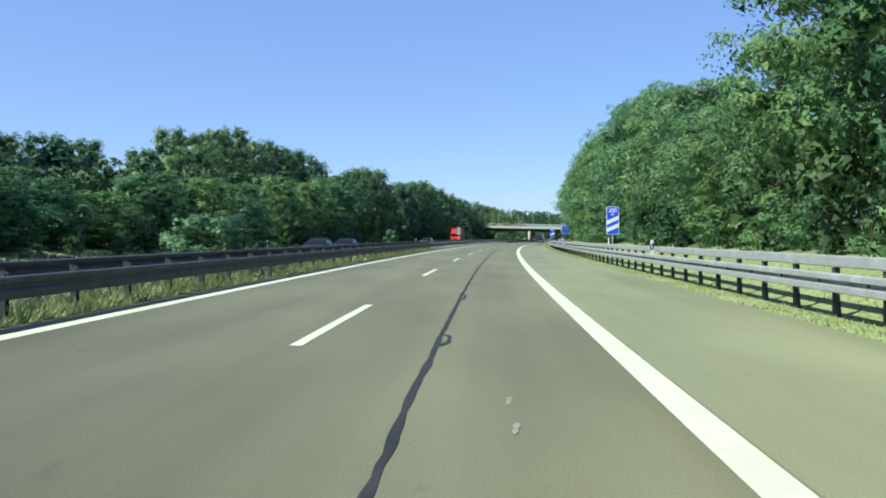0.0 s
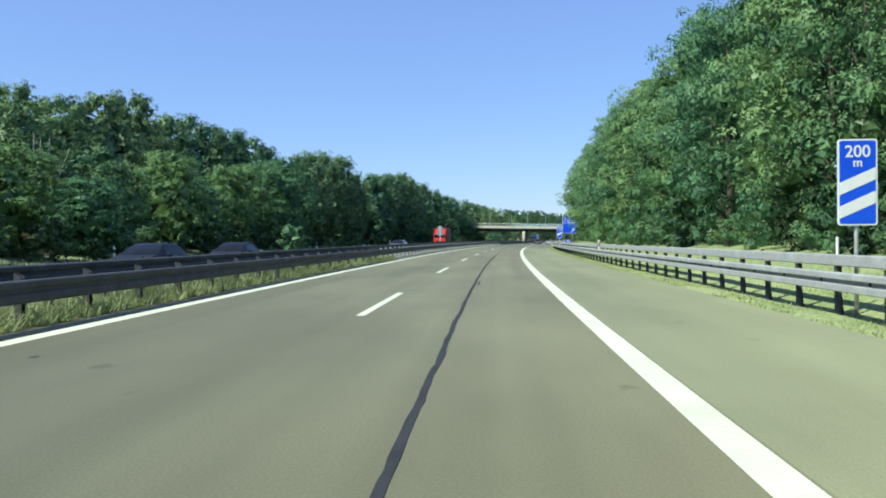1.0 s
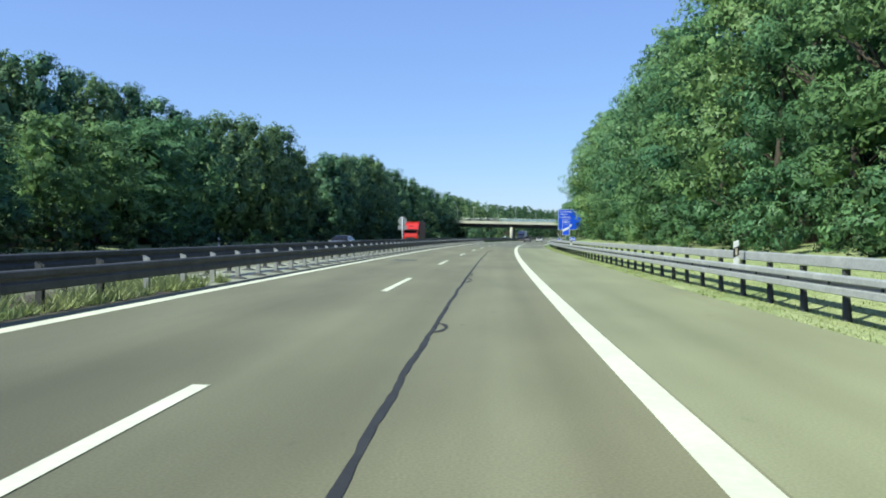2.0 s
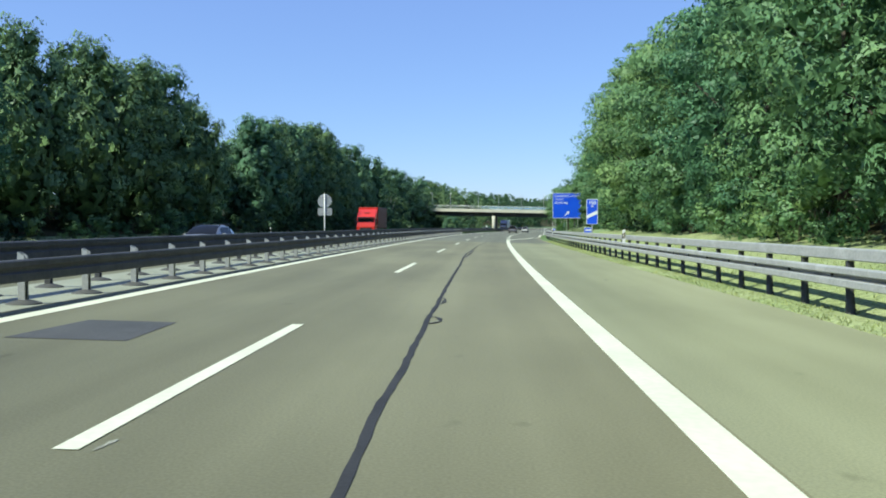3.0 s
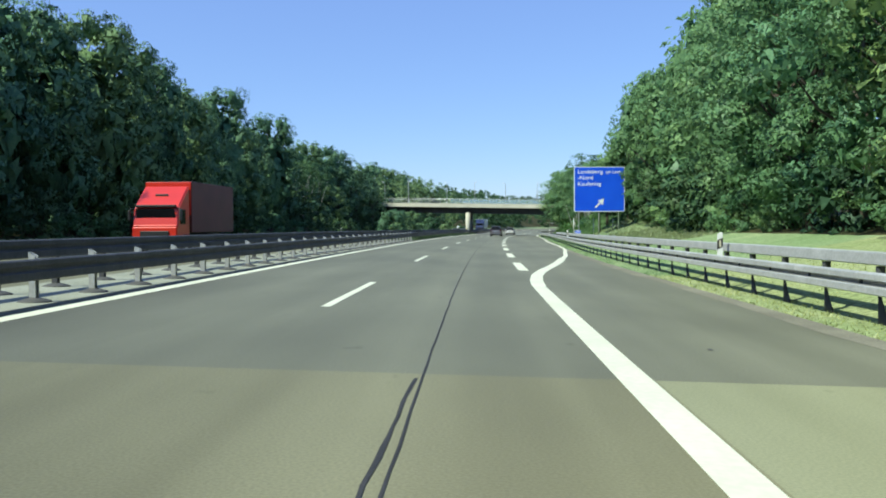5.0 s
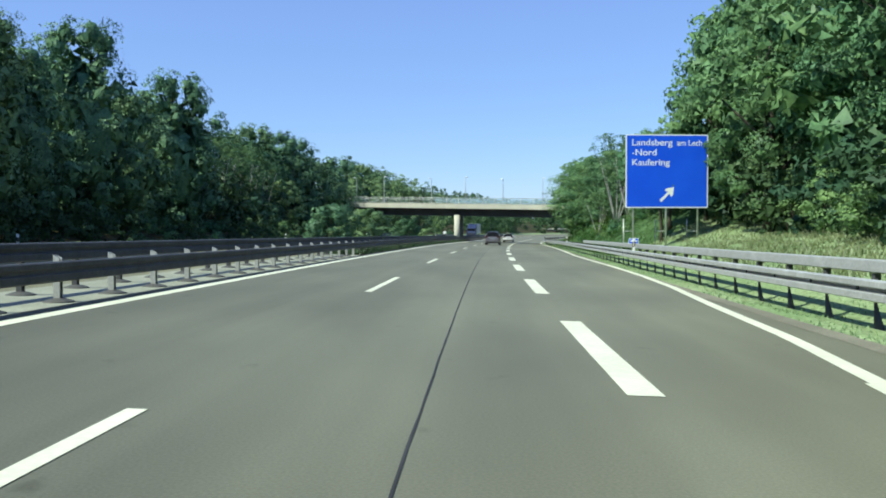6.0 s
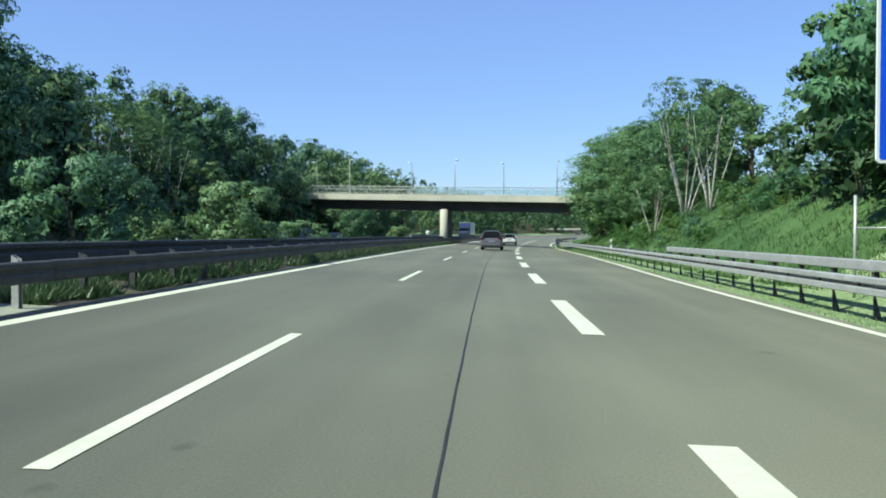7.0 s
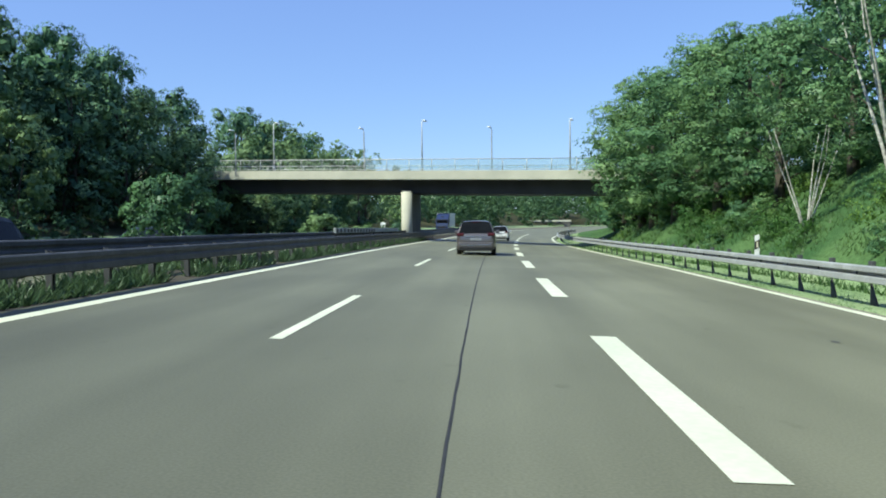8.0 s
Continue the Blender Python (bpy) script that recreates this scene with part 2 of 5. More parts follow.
def rise(s, u):
    """The ground's height over the road's plane."""
    s, u = np.asarray(s, float), np.asarray(u, float)
    dl = np.maximum(-20.5 - u, 0)
    left = 0.12 * np.minimum(dl, 4) + 0.2 * np.clip(dl - 4, 0, 12) + 0.05 * np.clip(dl - 16, 0, 200)
    dr = np.maximum(u - bar_u(s) - 1.6, 0)
    dg = np.maximum(u - bar_u(s) - 0.3, 0)
    gentle = 0.30 * np.minimum(dg, 1.5) + 0.17 * np.clip(dg - 1.5, 0, 10) + 0.05 * np.clip(dg - 11.5, 0, 160)
    steep = 0.75 * np.minimum(dr, 6) + 0.05 * np.clip(dr - 6, 0, 160)
    k = smooth(236, 258, s) * (1 - smooth(318, 345, s))
    far = smooth(420, 700, s) * 4 * smooth(30, 60, np.abs(u))
    return left + gentle * (1 - k) + steep * k + far


def at(s, u, h=0.0):
    """World place of road coordinates (arrays or numbers)."""
    a = np.interp(s, SS, TH)
    x = np.interp(s, SS, RX) + u * np.cos(a)
    y = np.interp(s, SS, RY) - u * np.sin(a)
    return np.stack(np.broadcast_arrays(x, y, plane_z(s, u) + h), -1)


def heading(s):
    return math.degrees(float(np.interp(s, SS, TH)))


def spot(s, u, h=0.0, turn=0.0):
    """A pose in road coordinates: local y runs along the road, x to its right."""
    x, y, z = at(s, u, h)
    return pose(x, y, z, 0, 0, turn - heading(s))


def on_ground(s, u, dz=0.0, turn=0.0):
    return spot(s, u, float(rise(s, u)) + dz, turn)


# ---- building helpers ----
def mesh_of(name, verts, faces, material=None, smooth_shade=False):
    me = bpy.data.meshes.new(name)
    me.from_pydata([tuple(map(float, v)) for v in verts], [], [tuple(f) for f in faces])
    if material:
        me.materials.append(material)
    if smooth_shade:
        me.polygons.foreach_set("use_smooth", [True] * len(me.polygons))
    me.update()
    return me


def tris_mesh(name, v, material):
    n = len(v)
    me = bpy.data.meshes.new(name)
    me.vertices.add(3 * n)
    me.vertices.foreach_set("co", np.ascontiguousarray(v, dtype=np.float32).ravel())
    me.loops.add(3 * n)
    me.loops.foreach_set("vertex_index", np.arange(3 * n, dtype=np.int32))
    me.polygons.add(n)
    me.polygons.foreach_set("loop_start", np.arange(0, 3 * n, 3, dtype=np.int32))
    me.materials.append(material)
    me.update(calc_edges=True)
    return me


def bm_mesh(name, bm, material, smooth_shade=False):
    me = bpy.data.meshes.new(name)
    bm.normal_update()
    bm.to_mesh(me)
    bm.free()
    me.materials.append(material)
    if smooth_shade:
        me.polygons.foreach_set("use_smooth", [True] * len(me.polygons))
    return me


def part(name, data, parent, m=None, label=""):
    """One mesh under a thing or a part."""
    ob = new(name, data)
    ob.parent = parent
    if m is not None:
        ob.matrix_basis = m
    return tagged(ob, label)


def thing(name, m, label, category, group="", kind=""):
    ob = new(name)
    ob.empty_display_size = 0.2
    ob.matrix_basis = m
    return tagged(ob, label, category, group, kind)


def box(name, size, material, bevel=0.01, centre=(0, 0, 0), taper=None):
    bm = bmesh.new()
    bmesh.ops.create_cube(bm, size=1.0)
    for v in bm.verts:
        k = taper if taper and v.co.z > 0 else (1, 1)
        v.co = Vector((v.co.x * size[0] * k[0] + centre[0], v.co.y * size[1] * k[1] + centre[1], v.co.z * size[2] + centre[2]))
    if bevel:
        bmesh.ops.bevel(bm, geom=bm.edges[:], offset=bevel, segments=2, affect="EDGES", profile=0.5)
    return bm_mesh(name, bm, material)


def tube(name, points, radii, material, sides=8, cap=True):
    """A tapered tube through the points."""
    verts, faces = [], []
    pts = [Vector(p) for p in points]
    for i, p in enumerate(pts):
        d = (pts[min(i + 1, len(pts) - 1)] - pts[max(i - 1, 0)]).normalized()
        a = d.orthogonal().normalized() if abs(d.z) < 0.99 else Vector((1, 0, 0))
        b = d.cross(a)
        for k in range(sides):
            w = 2 * math.pi * k / sides
            verts.append(p + (a * math.cos(w) + b * math.sin(w)) * radii[i])
    for i in range(len(pts) - 1):
        for k in range(sides):
            k2 = (k + 1) % sides
            faces.append((i * sides + k, i * sides + k2, (i + 1) * sides + k2, (i + 1) * sides + k))
    if cap:
        faces.append(tuple(range(sides - 1, -1, -1)))
        faces.append(tuple((len(pts) - 1) * sides + k for k in range(sides)))
    me = mesh_of(name, verts, faces, material, True)
    if cap:
        me.polygons[-1].use_smooth = me.polygons[-2].use_smooth = False
    return me


def merged(name, meshes, material):
    bm = bmesh.new()
    for me in meshes:
        bm.from_mesh(me)
    return bm_mesh(name, bm, material, True)


def strip(name, s, ua, ub, h, material, uv=True):
    """A sheet along the road between two lateral lines, with a uv in metres."""
    s = np.asarray(s, float)
    ua, ub = np.broadcast_to(ua, s.shape), np.broadcast_to(ub, s.shape)
    a, b = at(s, ua, h), at(s, ub, h)
    n = len(s)
    me = mesh_of(name, np.concatenate([a, b]), [(i, n + i, n + i + 1, i + 1) for i in range(n - 1)], material)
    if uv:
        co = np.concatenate([np.stack([ua, s], 1), np.stack([ub, s], 1)])
        idx = np.empty(len(me.loops), np.int32)
        me.loops.foreach_get("vertex_index", idx)
        me.uv_layers.new(name="UVMap").data.foreach_set("uv", co[idx].astype(np.float32).ravel())
    return me


# ---- ground ----
def build_ground():
    s = np.concatenate([np.arange(-190, -20, 10.0), np.arange(-20, 345, 2.5), np.arange(345, 700, 10), np.arange(700, 1690, 45)])
    ul = -np.array([800, 500, 300, 180, 120, 80, 60, 48, 40, 34, 30, 27, 25, 23.5, 22, 21, 20, 19, 17, 12, 7.2, 6.6, 6, 5.3, 4.7, 4.15])
    off = np.array([-12.0, -8, -4, -1.2, -0.7, -0.3, 0.2, 0.9, 1.6, 2.2, 2.8, 3.5, 4.5, 5.5, 6.5, 7.6, 9, 11, 14, 18, 24, 34, 50, 80, 130, 220, 400, 750])
    verts, w = [], len(ul) + len(off)
    for si in s:
        u = np.concatenate([ul, np.maximum(bar_u(si) + off, -3.9 + 0.05 * np.arange(len(off)))])
        h = rise(si, u)
        pave = (u > -18.9) & (u < edge_u(si) + 0.02)
        h = np.where(pave, -0.25, h + 0.03 * np.array([noise.noise((si * 0.35, x * 0.6, 3.0)) for x in u]) - 0.02)
        verts.append(at(si, u, h))
    faces = [(i * w + j, i * w + j + 1, (i + 1) * w + j + 1, (i + 1) * w + j) for i in range(len(s) - 1) for j in range(w - 1)]
    me = mesh_of("ground", np.concatenate(verts), faces, M_GROUND, True)
    me.materials.append(M_FLOOR)
    me.materials.append(M_BANK)
    me.materials.append(M_LUSH)
    zone = []
    for i in range(len(s) - 1):
        for j in range(w - 1):
            k = j - len(ul)
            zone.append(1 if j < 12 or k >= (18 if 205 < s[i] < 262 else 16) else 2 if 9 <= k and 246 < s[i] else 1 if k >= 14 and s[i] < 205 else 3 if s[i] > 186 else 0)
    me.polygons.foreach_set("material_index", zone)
    g = new("ground", me)
    tagged(g, "grassy verge and forest floor beside the motorway", "ground", kind="structure")


build_ground()

# ---- carriageways, markings ----
S_ALL = np.concatenate([np.arange(-150, 700, 2.0)])
S_OLD, S_NEW = np.arange(-150, 168.1, 2.0), np.arange(168, 700, 2.0)
road = new("road", strip("road", S_OLD, -4.1, 3.94, 0.0, M_ROAD))
tagged(road, "worn grey asphalt motorway carriageway with white markings", "road", kind="structure")
part("hard_shoulder", strip("hard_shoulder", S_OLD, 3.94, edge_u(S_OLD), 0.0, M_SHOULDER), road, None, "paler asphalt hard shoulder")
part("newer_pavement", strip("newer_pavement", S_NEW, -4.1, edge_u(S_NEW), 0.0, M_ROAD_NEW), road, None, "newer grey asphalt")
S_EDGE = np.arange(170, 340, 2.0)
part("gritty_edge", strip("gritty_edge", S_EDGE, edge_u(S_EDGE) - 0.42 - 0.10 * np.sin(S_EDGE * 0.7) * np.sin(S_EDGE * 0.23), edge_u(S_EDGE) - 0.002, 0.004, M_GRIT), road, None, "strip of grit and soil along the verge")
road_b = new("road", strip("opposite_road", S_ALL, -18.8, -6.9, 0.0, M_ROAD))
tagged(road_b, "grey asphalt carriageway for oncoming traffic beyond the median", "road", kind="structure")


def line(parent, name, s0, s1, u, width, step=2.0, h=0.006):
    s = np.arange(s0, s1 + 0.01, step)
    uc = u(s) if callable(u) else np.full(len(s), u)
    return part(name, strip(name, s, uc - width / 2, uc + width / 2, h, M_LINE), parent)


line(road, "left_edge_line", -150, 690, U_LEFT, 0.28)
line(road, "shoulder_line", -150, 180, U_RIGHT, 0.30)
line(road, "exit_edge_line", 180.003, 200.003, lambda s: np.interp(s, EXIT_S, EXIT_U), 0.33, 0.5)
line(road, "exit_edge_line", 200.005, 500, lambda s: np.interp(s, EXIT_S, EXIT_U), 0.22, 1.0)
for n in range(-6, 28):
    s0 = DASH0 + 18 * n
    line(road, "lane_dash", s0, s0 + 6, 0.0, 0.15)
for n in range(14, 32):
    s0 = BLOCK0 + 12 * n
    if s0 > 182:
        line(road, "exit_block_mark", s0, s0 + 6, U_RIGHT, 0.315)
line(road_b, "left_edge_line", -150, 690, -7.45, 0.15)
line(road_b, "right_edge_line", -150, 690, -15.3, 0.25)
for n in range(-6, 28):
    line(road_b, "lane_dash", 4 + 18 * n, 10 + 18 * n, -11.3, 0.15)


def seal_stroke(pts, width):
    """A hand-poured bitumen stroke through a few points (s, u)."""
    c = np.array(pts, float)
    t = np.linspace(0, len(c) - 1, 7 * len(c))
    i = np.clip(t.astype(int), 0, len(c) - 2)
    f = (t - i)[:, None]
    g = np.gradient(c, axis=0) * 0.8
    p = (2 * f ** 3 - 3 * f ** 2 + 1) * c[i] + (f ** 3 - 2 * f ** 2 + f) * g[i] + (3 * f ** 2 - 2 * f ** 3) * c[i + 1] + (f ** 3 - f ** 2) * g[i + 1]
    d = np.gradient(p, axis=0)
    d /= np.linalg.norm(d, axis=1)[:, None] + 1e-9
    w = width * (0.5 + 0.18 * np.array([noise.noise((x * 1.3, c[0, 0], 0)) for x in t])) * np.clip(np.minimum(t, t[-1] - t) * 3 + 0.4, 0, 1)
    n = np.stack([-d[:, 1], d[:, 0]], 1) * w[:, None]
    a, b = p - n, p + n
    verts = np.concatenate([at(a[:, 0], a[:, 1], 0.0078), at(b[:, 0], b[:, 1], 0.0078)])
    k = len(p)
    part("crack_seal_stroke", mesh_of("crack_seal_stroke", verts, [(j, j + 1, k + j + 1, k + j) for j in range(k - 1)], M_SEAL), road)


def sealed_crack():
    """A wandering bitumen band along the lane, with loops and spurs beside it, and a thin joint further on."""
    rng = random.Random(11)
    s = np.arange(-20, 168, 0.25)
    wander = np.array([0.03 * noise.noise((x * 0.5, 0, 0)) + 0.014 * noise.noise((x * 2.6, 5, 0)) for x in s])
    width = np.array([0.068 + 0.03 * noise.noise((x * 1.4, 9, 0)) + 0.025 * noise.noise((x * 5, 2, 0)) for x in s])
    width *= 1 - 0.6 * smooth(150, 168, s)
    mid = 1.62 + wander + np.interp(s, (100, 116, 125, 132, 138, 141, 150, 168), (0, -0.06, -0.08, -0.19, -0.19, -0.11, -0.05, 0.25))
    part("crack_seal", strip("crack_seal", s, mid - width / 2, mid + width / 2, 0.005, M_SEAL), road, None, "black bitumen crack seal")
    s2 = np.arange(160, 420, 0.5)
    mid2 = np.interp(s2, (160, 178, 195, 228, 245, 262, 300, 420), (1.92, 1.90, 1.95, 2.07, 2.09, 2.08, 2.1, 2.1)) + np.array([0.012 * noise.noise((x * 0.8, 3, 0)) for x in s2])
    w2 = np.array([0.02 + 0.009 * noise.noise((x * 1.7, 1, 0)) for x in s2])
    part("lane_joint", strip("lane_joint", s2, mid2 - w2 / 2, mid2 + w2 / 2, 0.005, M_SEAL), road, None, "thin dark lane joint")
    spots = [(12, 1.2, .16), (19.5, 1.6, .12), (57.6, 1.4, .2), (59.2, 0.7, .14), (76, 1.2, .2),
             (88, 2.6, .22), (92, 2, .15), (108.2, .9, .2), (111, 1.2, .12), (146, 1.0, .2)]
    for s0, ln, side in spots:
        k = np.linspace(0, 1, 22)
        base = float(np.interp(s0, s, mid))
        bow = side * np.sin(np.pi * k) ** 0.5 * (0.8 + 0.3 * np.array([noise.noise((s0, x * 3, 1)) for x in k]))
        w = 0.028 + 0.012 * np.sin(9 * k + s0)
        part("crack_seal_loop", strip("crack_seal_loop", s0 + ln * k, base + bow - w, base + bow + w, 0.0075, M_SEAL), road)
    seal_stroke(((131.9, 1.46), (132.6, 1.52), (133.36, 1.53), (133.7, 1.57), (133.88, 1.60), (133.97, 1.46)), 0.075)
    seal_stroke(((134.75, 1.44), (134.82, 1.54), (134.96, 1.61), (135.3, 1.57), (135.69, 1.58), (136.0, 1.61), (136.64, 1.57), (137.29, 1.61), (137.6, 1.63), (137.85, 1.48)), 0.06)
    seal_stroke(((136.05, 1.60), (135.95, 1.69), (135.86, 1.78)), 0.06)
    seal_stroke(((138.3, 1.52), (139.36, 1.57), (140.06, 1.56), (140.75, 1.65), (141.34, 1.65), (141.8, 1.57), (141.9, 1.5)), 0.05)
    seal_stroke(((24.86, 1.62), (24.92, 1.74), (25.06, 1.86)), 0.08)
    for k in range(9):
        s0, u0 = rng.uniform(0, 270), rng.uniform(-2.8, 7.0)
        r = rng.uniform(0.03, 0.06)
        sp = np.linspace(s0 - r * 2, s0 + r * 2, 7)
        ww = r * np.sqrt(np.maximum(1 - ((sp - s0) / (2 * r)) ** 2, 0.0)) + 0.004
        part("tar_spot", strip("tar_spot", sp, u0 - ww, u0 + ww * rng.uniform(0.5, 1), 0.005, M_PATCH), road)


sealed_crack()
for s_, u_, ds_, du_, w_ in ((55.35, 0.09, 0.34, 0.04, 0.03), (8.6, 2.39, 0.3, 0.02, 0.03), (7.6, 2.41, 0.35, 0.03, 0.03), (101.75, 0.16, 0.25, 0.03, 0.022), (54.2, 0.55, 0.1, 0.03, 0.03), (61.0, -1.4, 0.2, 0.02, 0.02), (31.5, 2.6, 0.15, 0.03, 0.02)):
    sc = np.linspace(s_, s_ + ds_, 5)
    uc = np.linspace(u_, u_ + du_, 5)
    hw_ = w_ * np.array([0.2, 0.8, 0.5, 1.0, 0.2])
    part("pale_scuff", strip("pale_scuff", sc, uc - hw_, uc + hw_, 0.005, M_SCUFF), road)
seam_u = np.linspace(0.75, 2.15, 12)
seam_s = np.interp(seam_u, (0.75, 1.4, 2.15), (154.5, 155.15, 155.9)) + 0.04 * np.sin(9 * seam_u)
seam = np.concatenate([at(seam_s - 0.05, seam_u, 0.006), at(seam_s + 0.05, seam_u, 0.006)])
part("crack_seal_stroke", mesh_of("crack_seal_stroke", seam, [(k, k + 1, 13 + k, 12 + k) for k in range(11)], M_PATCH), road)
patch_s = np.linspace(105.9, 107.6, 6)
part("asphalt_patch", strip("asphalt_patch", patch_s, np.linspace(-2.75, -2.62, 6), np.linspace(-1.42, -1.5, 6), 0.005, M_PATCH), road, None, "dark square asphalt patch")

median = new("pavement", strip("median_paving", np.arange(84, 237, 2.0), -6.29, -4.105, -0.01, M_MEDIAN))
part("kerb_slope", strip("kerb_slope", np.arange(84, 237, 2.0), -6.9, -6.291, -0.01, M_MEDIAN), median)
tagged(median, "pale concrete paving of the median strip", "pavement", kind="structure")
soil = new("soil_strip", strip("soil_strip", np.concatenate([np.arange(-150, 84, 2.0)]), -6.3, -4.105, -0.004, M_SOIL))
tagged(soil, "bare soil of the planted median strip", "soil", kind="structure")
soil = new("soil_strip", strip("soil_strip", np.concatenate([np.arange(236, 690, 2.0)]), -6.3, -4.105, -0.004, M_SOIL))
tagged(soil, "bare soil of the planted median strip", "soil", kind="structure")

# ---- crash barriers ----
def w_beam(length, material, deep):
    """A corrugated rail; deep: with a narrow, sharp-edged groove."""
    if deep:
        prof = [(0.0, 0.0), (0.058, 0.004), (0.083, 0.020), (0.083, 0.118), (0.074, 0.130), (-0.045, 0.140), (-0.05, 0.205),
                (0.076, 0.212), (0.083, 0.222), (0.083, 0.306), (0.060, 0.326), (0.0, 0.33)]
    else:
        prof = [(0.0, 0.0), (0.058, 0.006), (0.083, 0.028), (0.083, 0.128), (0.072, 0.144), (0.046, 0.158), (0.046, 0.198),
                (0.072, 0.222), (0.083, 0.238), (0.083, 0.304), (0.060, 0.324), (0.0, 0.33)]
    back = [(x - 0.006, z) for x, z in reversed(prof)]
    ring = prof + back
    n = len(ring)
    verts = [(x, y, z) for y in (0.0015, length - 0.0015) for x, z in ring]
    faces = [(i, (i + 1) % n, n + (i + 1) % n, n + i) for i in range(n)]
    return mesh_of("beam", verts, faces, material, False)


def box_beam(length, material):
    prof = [(0.02, 0.0), (0.085, 0.0), (0.10, 0.015), (0.10, 0.185), (0.085, 0.20), (-0.085, 0.20), (-0.10, 0.185), (-0.10, 0.015), (-0.085, 0.0), (-0.02, 0.0), (-0.02, 0.01), (0.02, 0.01)]
    n = len(prof)
    verts = [(x, y, z) for y in (0.0015, length - 0.0015) for x, z in prof]
    faces = [(i, (i + 1) % n, n + (i + 1) % n, n + i) for i in range(n)] + [tuple(range(n - 1, -1, -1)), tuple(range(n, 2 * n))]
    return mesh_of("top_beam", verts, faces, material, False)


def post_mesh(height, material, tip=0.06):
    """An open C-section post with a slanted head."""
    w, d, t = 0.055, 0.105, 0.008
    prof = [(-d / 2, -w), (d / 2, -w), (d / 2, -w + 0.025), (d / 2 - t, -w + 0.025), (d / 2 - t, -w + t), (-d / 2 + t, -w + t),
            (-d / 2 + t, w - t), (d / 2 - t, w - t), (d / 2 - t, w - 0.025), (d / 2, w - 0.025), (d / 2, w), (-d / 2, w)]
    n = len(prof)
    verts = [(x, y, -0.3) for x, y in prof] + [(x, y, height - tip * (0.5 + x / d)) for x, y in prof]
    faces = [(i, (i + 1) % n, n + (i + 1) % n, n + i) for i in range(n)] + [tuple(range(n, 2 * n))]
    return mesh_of("post", verts, faces, material)


def wedged_post(height, beam_h, material, neck=0.03, toe=0.27):
    """A verge post: a short block behind the beams over an added dark wedge that widens to the ground."""
    head = box("head", (0.105, 0.11, height - beam_h - 0.02), material, 0.004, (0, 0, (height + beam_h) / 2 - 0.03))
    y = [(-0.05, -0.3), (toe + 0.09, -0.3), (toe, 0.02), (neck + 0.3 * (toe - neck), beam_h * 0.5), (neck - 0.05, beam_h), (-0.05, beam_h)]
    verts = [(x, a, z) for x in (-neck / 2, neck / 2) for a, z in y]
    n = len(y)
    faces = [tuple(range(n)), tuple(range(2 * n - 1, n - 1, -1))] + [(i, n + i, n + (i + 1) % n, (i + 1) % n) for i in range(n)]
    return merged("post", [head, mesh_of("foot", verts, faces, material)], material)


def bracket_mesh(material, reach):
    return box("spacer", (reach, 0.07, 0.16), material, 0.0, (0, 0, 0))


def along(s, u_of, ds, h, flip=False):
    """The pose of a length of rail from s to s + ds; local x points to the road it guards."""
    a, b = Vector(at(s, float(u_of(s)), h)), Vector(at(s + ds, float(u_of(s + ds)), h))
    y = (b - a).normalized()
    x = y.cross(Vector((0, 0, 1))).normalized() * (1 if flip else -1)
    if flip is None:
        x = -x
    z = x.cross(y)
    if z.z < 0:
        z = -z
    m = Matrix((x, y, z)).transposed().to_4x4()
    m.translation = a
    return m


def barrier(label, u_of, s0, s1, spacing, side, beam_h, post_h, steel, top=None, pads=None, reach=0.12, post_steel=None, phase=1.0, newer=(-999, 9999)):
    """side: +1 when the guarded road lies to the right (+u) of the rail, else -1."""
    rail = thing("crash_barrier", Matrix(), label, "crash barrier")
    beam, post, spacer = w_beam(4.0, steel, side < 0), wedged_post(post_h, beam_h, post_steel) if side < 0 else post_mesh(post_h, post_steel or steel), bracket_mesh(post_steel or steel, reach)
    if side < 0:
        for me in (beam,):
            me.transform(Matrix.Diagonal((-1, 1, 1, 1)))
            me.flip_normals()
    pad = tube("base_pad", [(0, 0, 0.0), (0, 0, 0.02), (0, 0, 0.05), (0, 0, 0.07)], [0.27, 0.24, 0.15, 0.07], M_PATCH, 12)
    tb = box_beam(4.0, steel) if top else None
    # outside the newer range, median posts take the steel toned dark for shade
    other_post, other_spacer = wedged_post(post_h, beam_h, post_steel, 0.09, 0.15) if side < 0 else post_mesh(post_h, steel), bracket_mesh(post_steel if side < 0 else steel, reach)
    high = beam_h if callable(beam_h) else lambda q: beam_h
    for k in range(int((s1 - s0) / 4)):
        s = s0 + 4 * k
        beam_h = high(s)
        part("beam", beam, rail, along(s, lambda q: u_of(q) + side * (reach + 0.03), 4.0, beam_h, True))
        if top and s < top[1]:
            part("top_beam", tb, rail, along(s, u_of, 4.0, top[0], True))
    n = int((s1 - s0) / spacing)
    for k in range(n):
        s = s0 + phase + spacing * k
        m = along(s, u_of, 0.5, 0.0, True)
        beam_h = high(s)
        p = part("post", post if newer[0] < s < newer[1] else other_post, rail, m @ pose(0, 0, 0, 0, 0, 180 if side < 0 else 0))
        part("spacer", spacer if newer[0] < s < newer[1] else other_spacer, p, pose(reach / 2, 0, beam_h + 0.155))
        if pads and pads[0] < s < pads[1]:
            part("base_pad", pad, p, pose(0, 0, -0.015))
    return rail


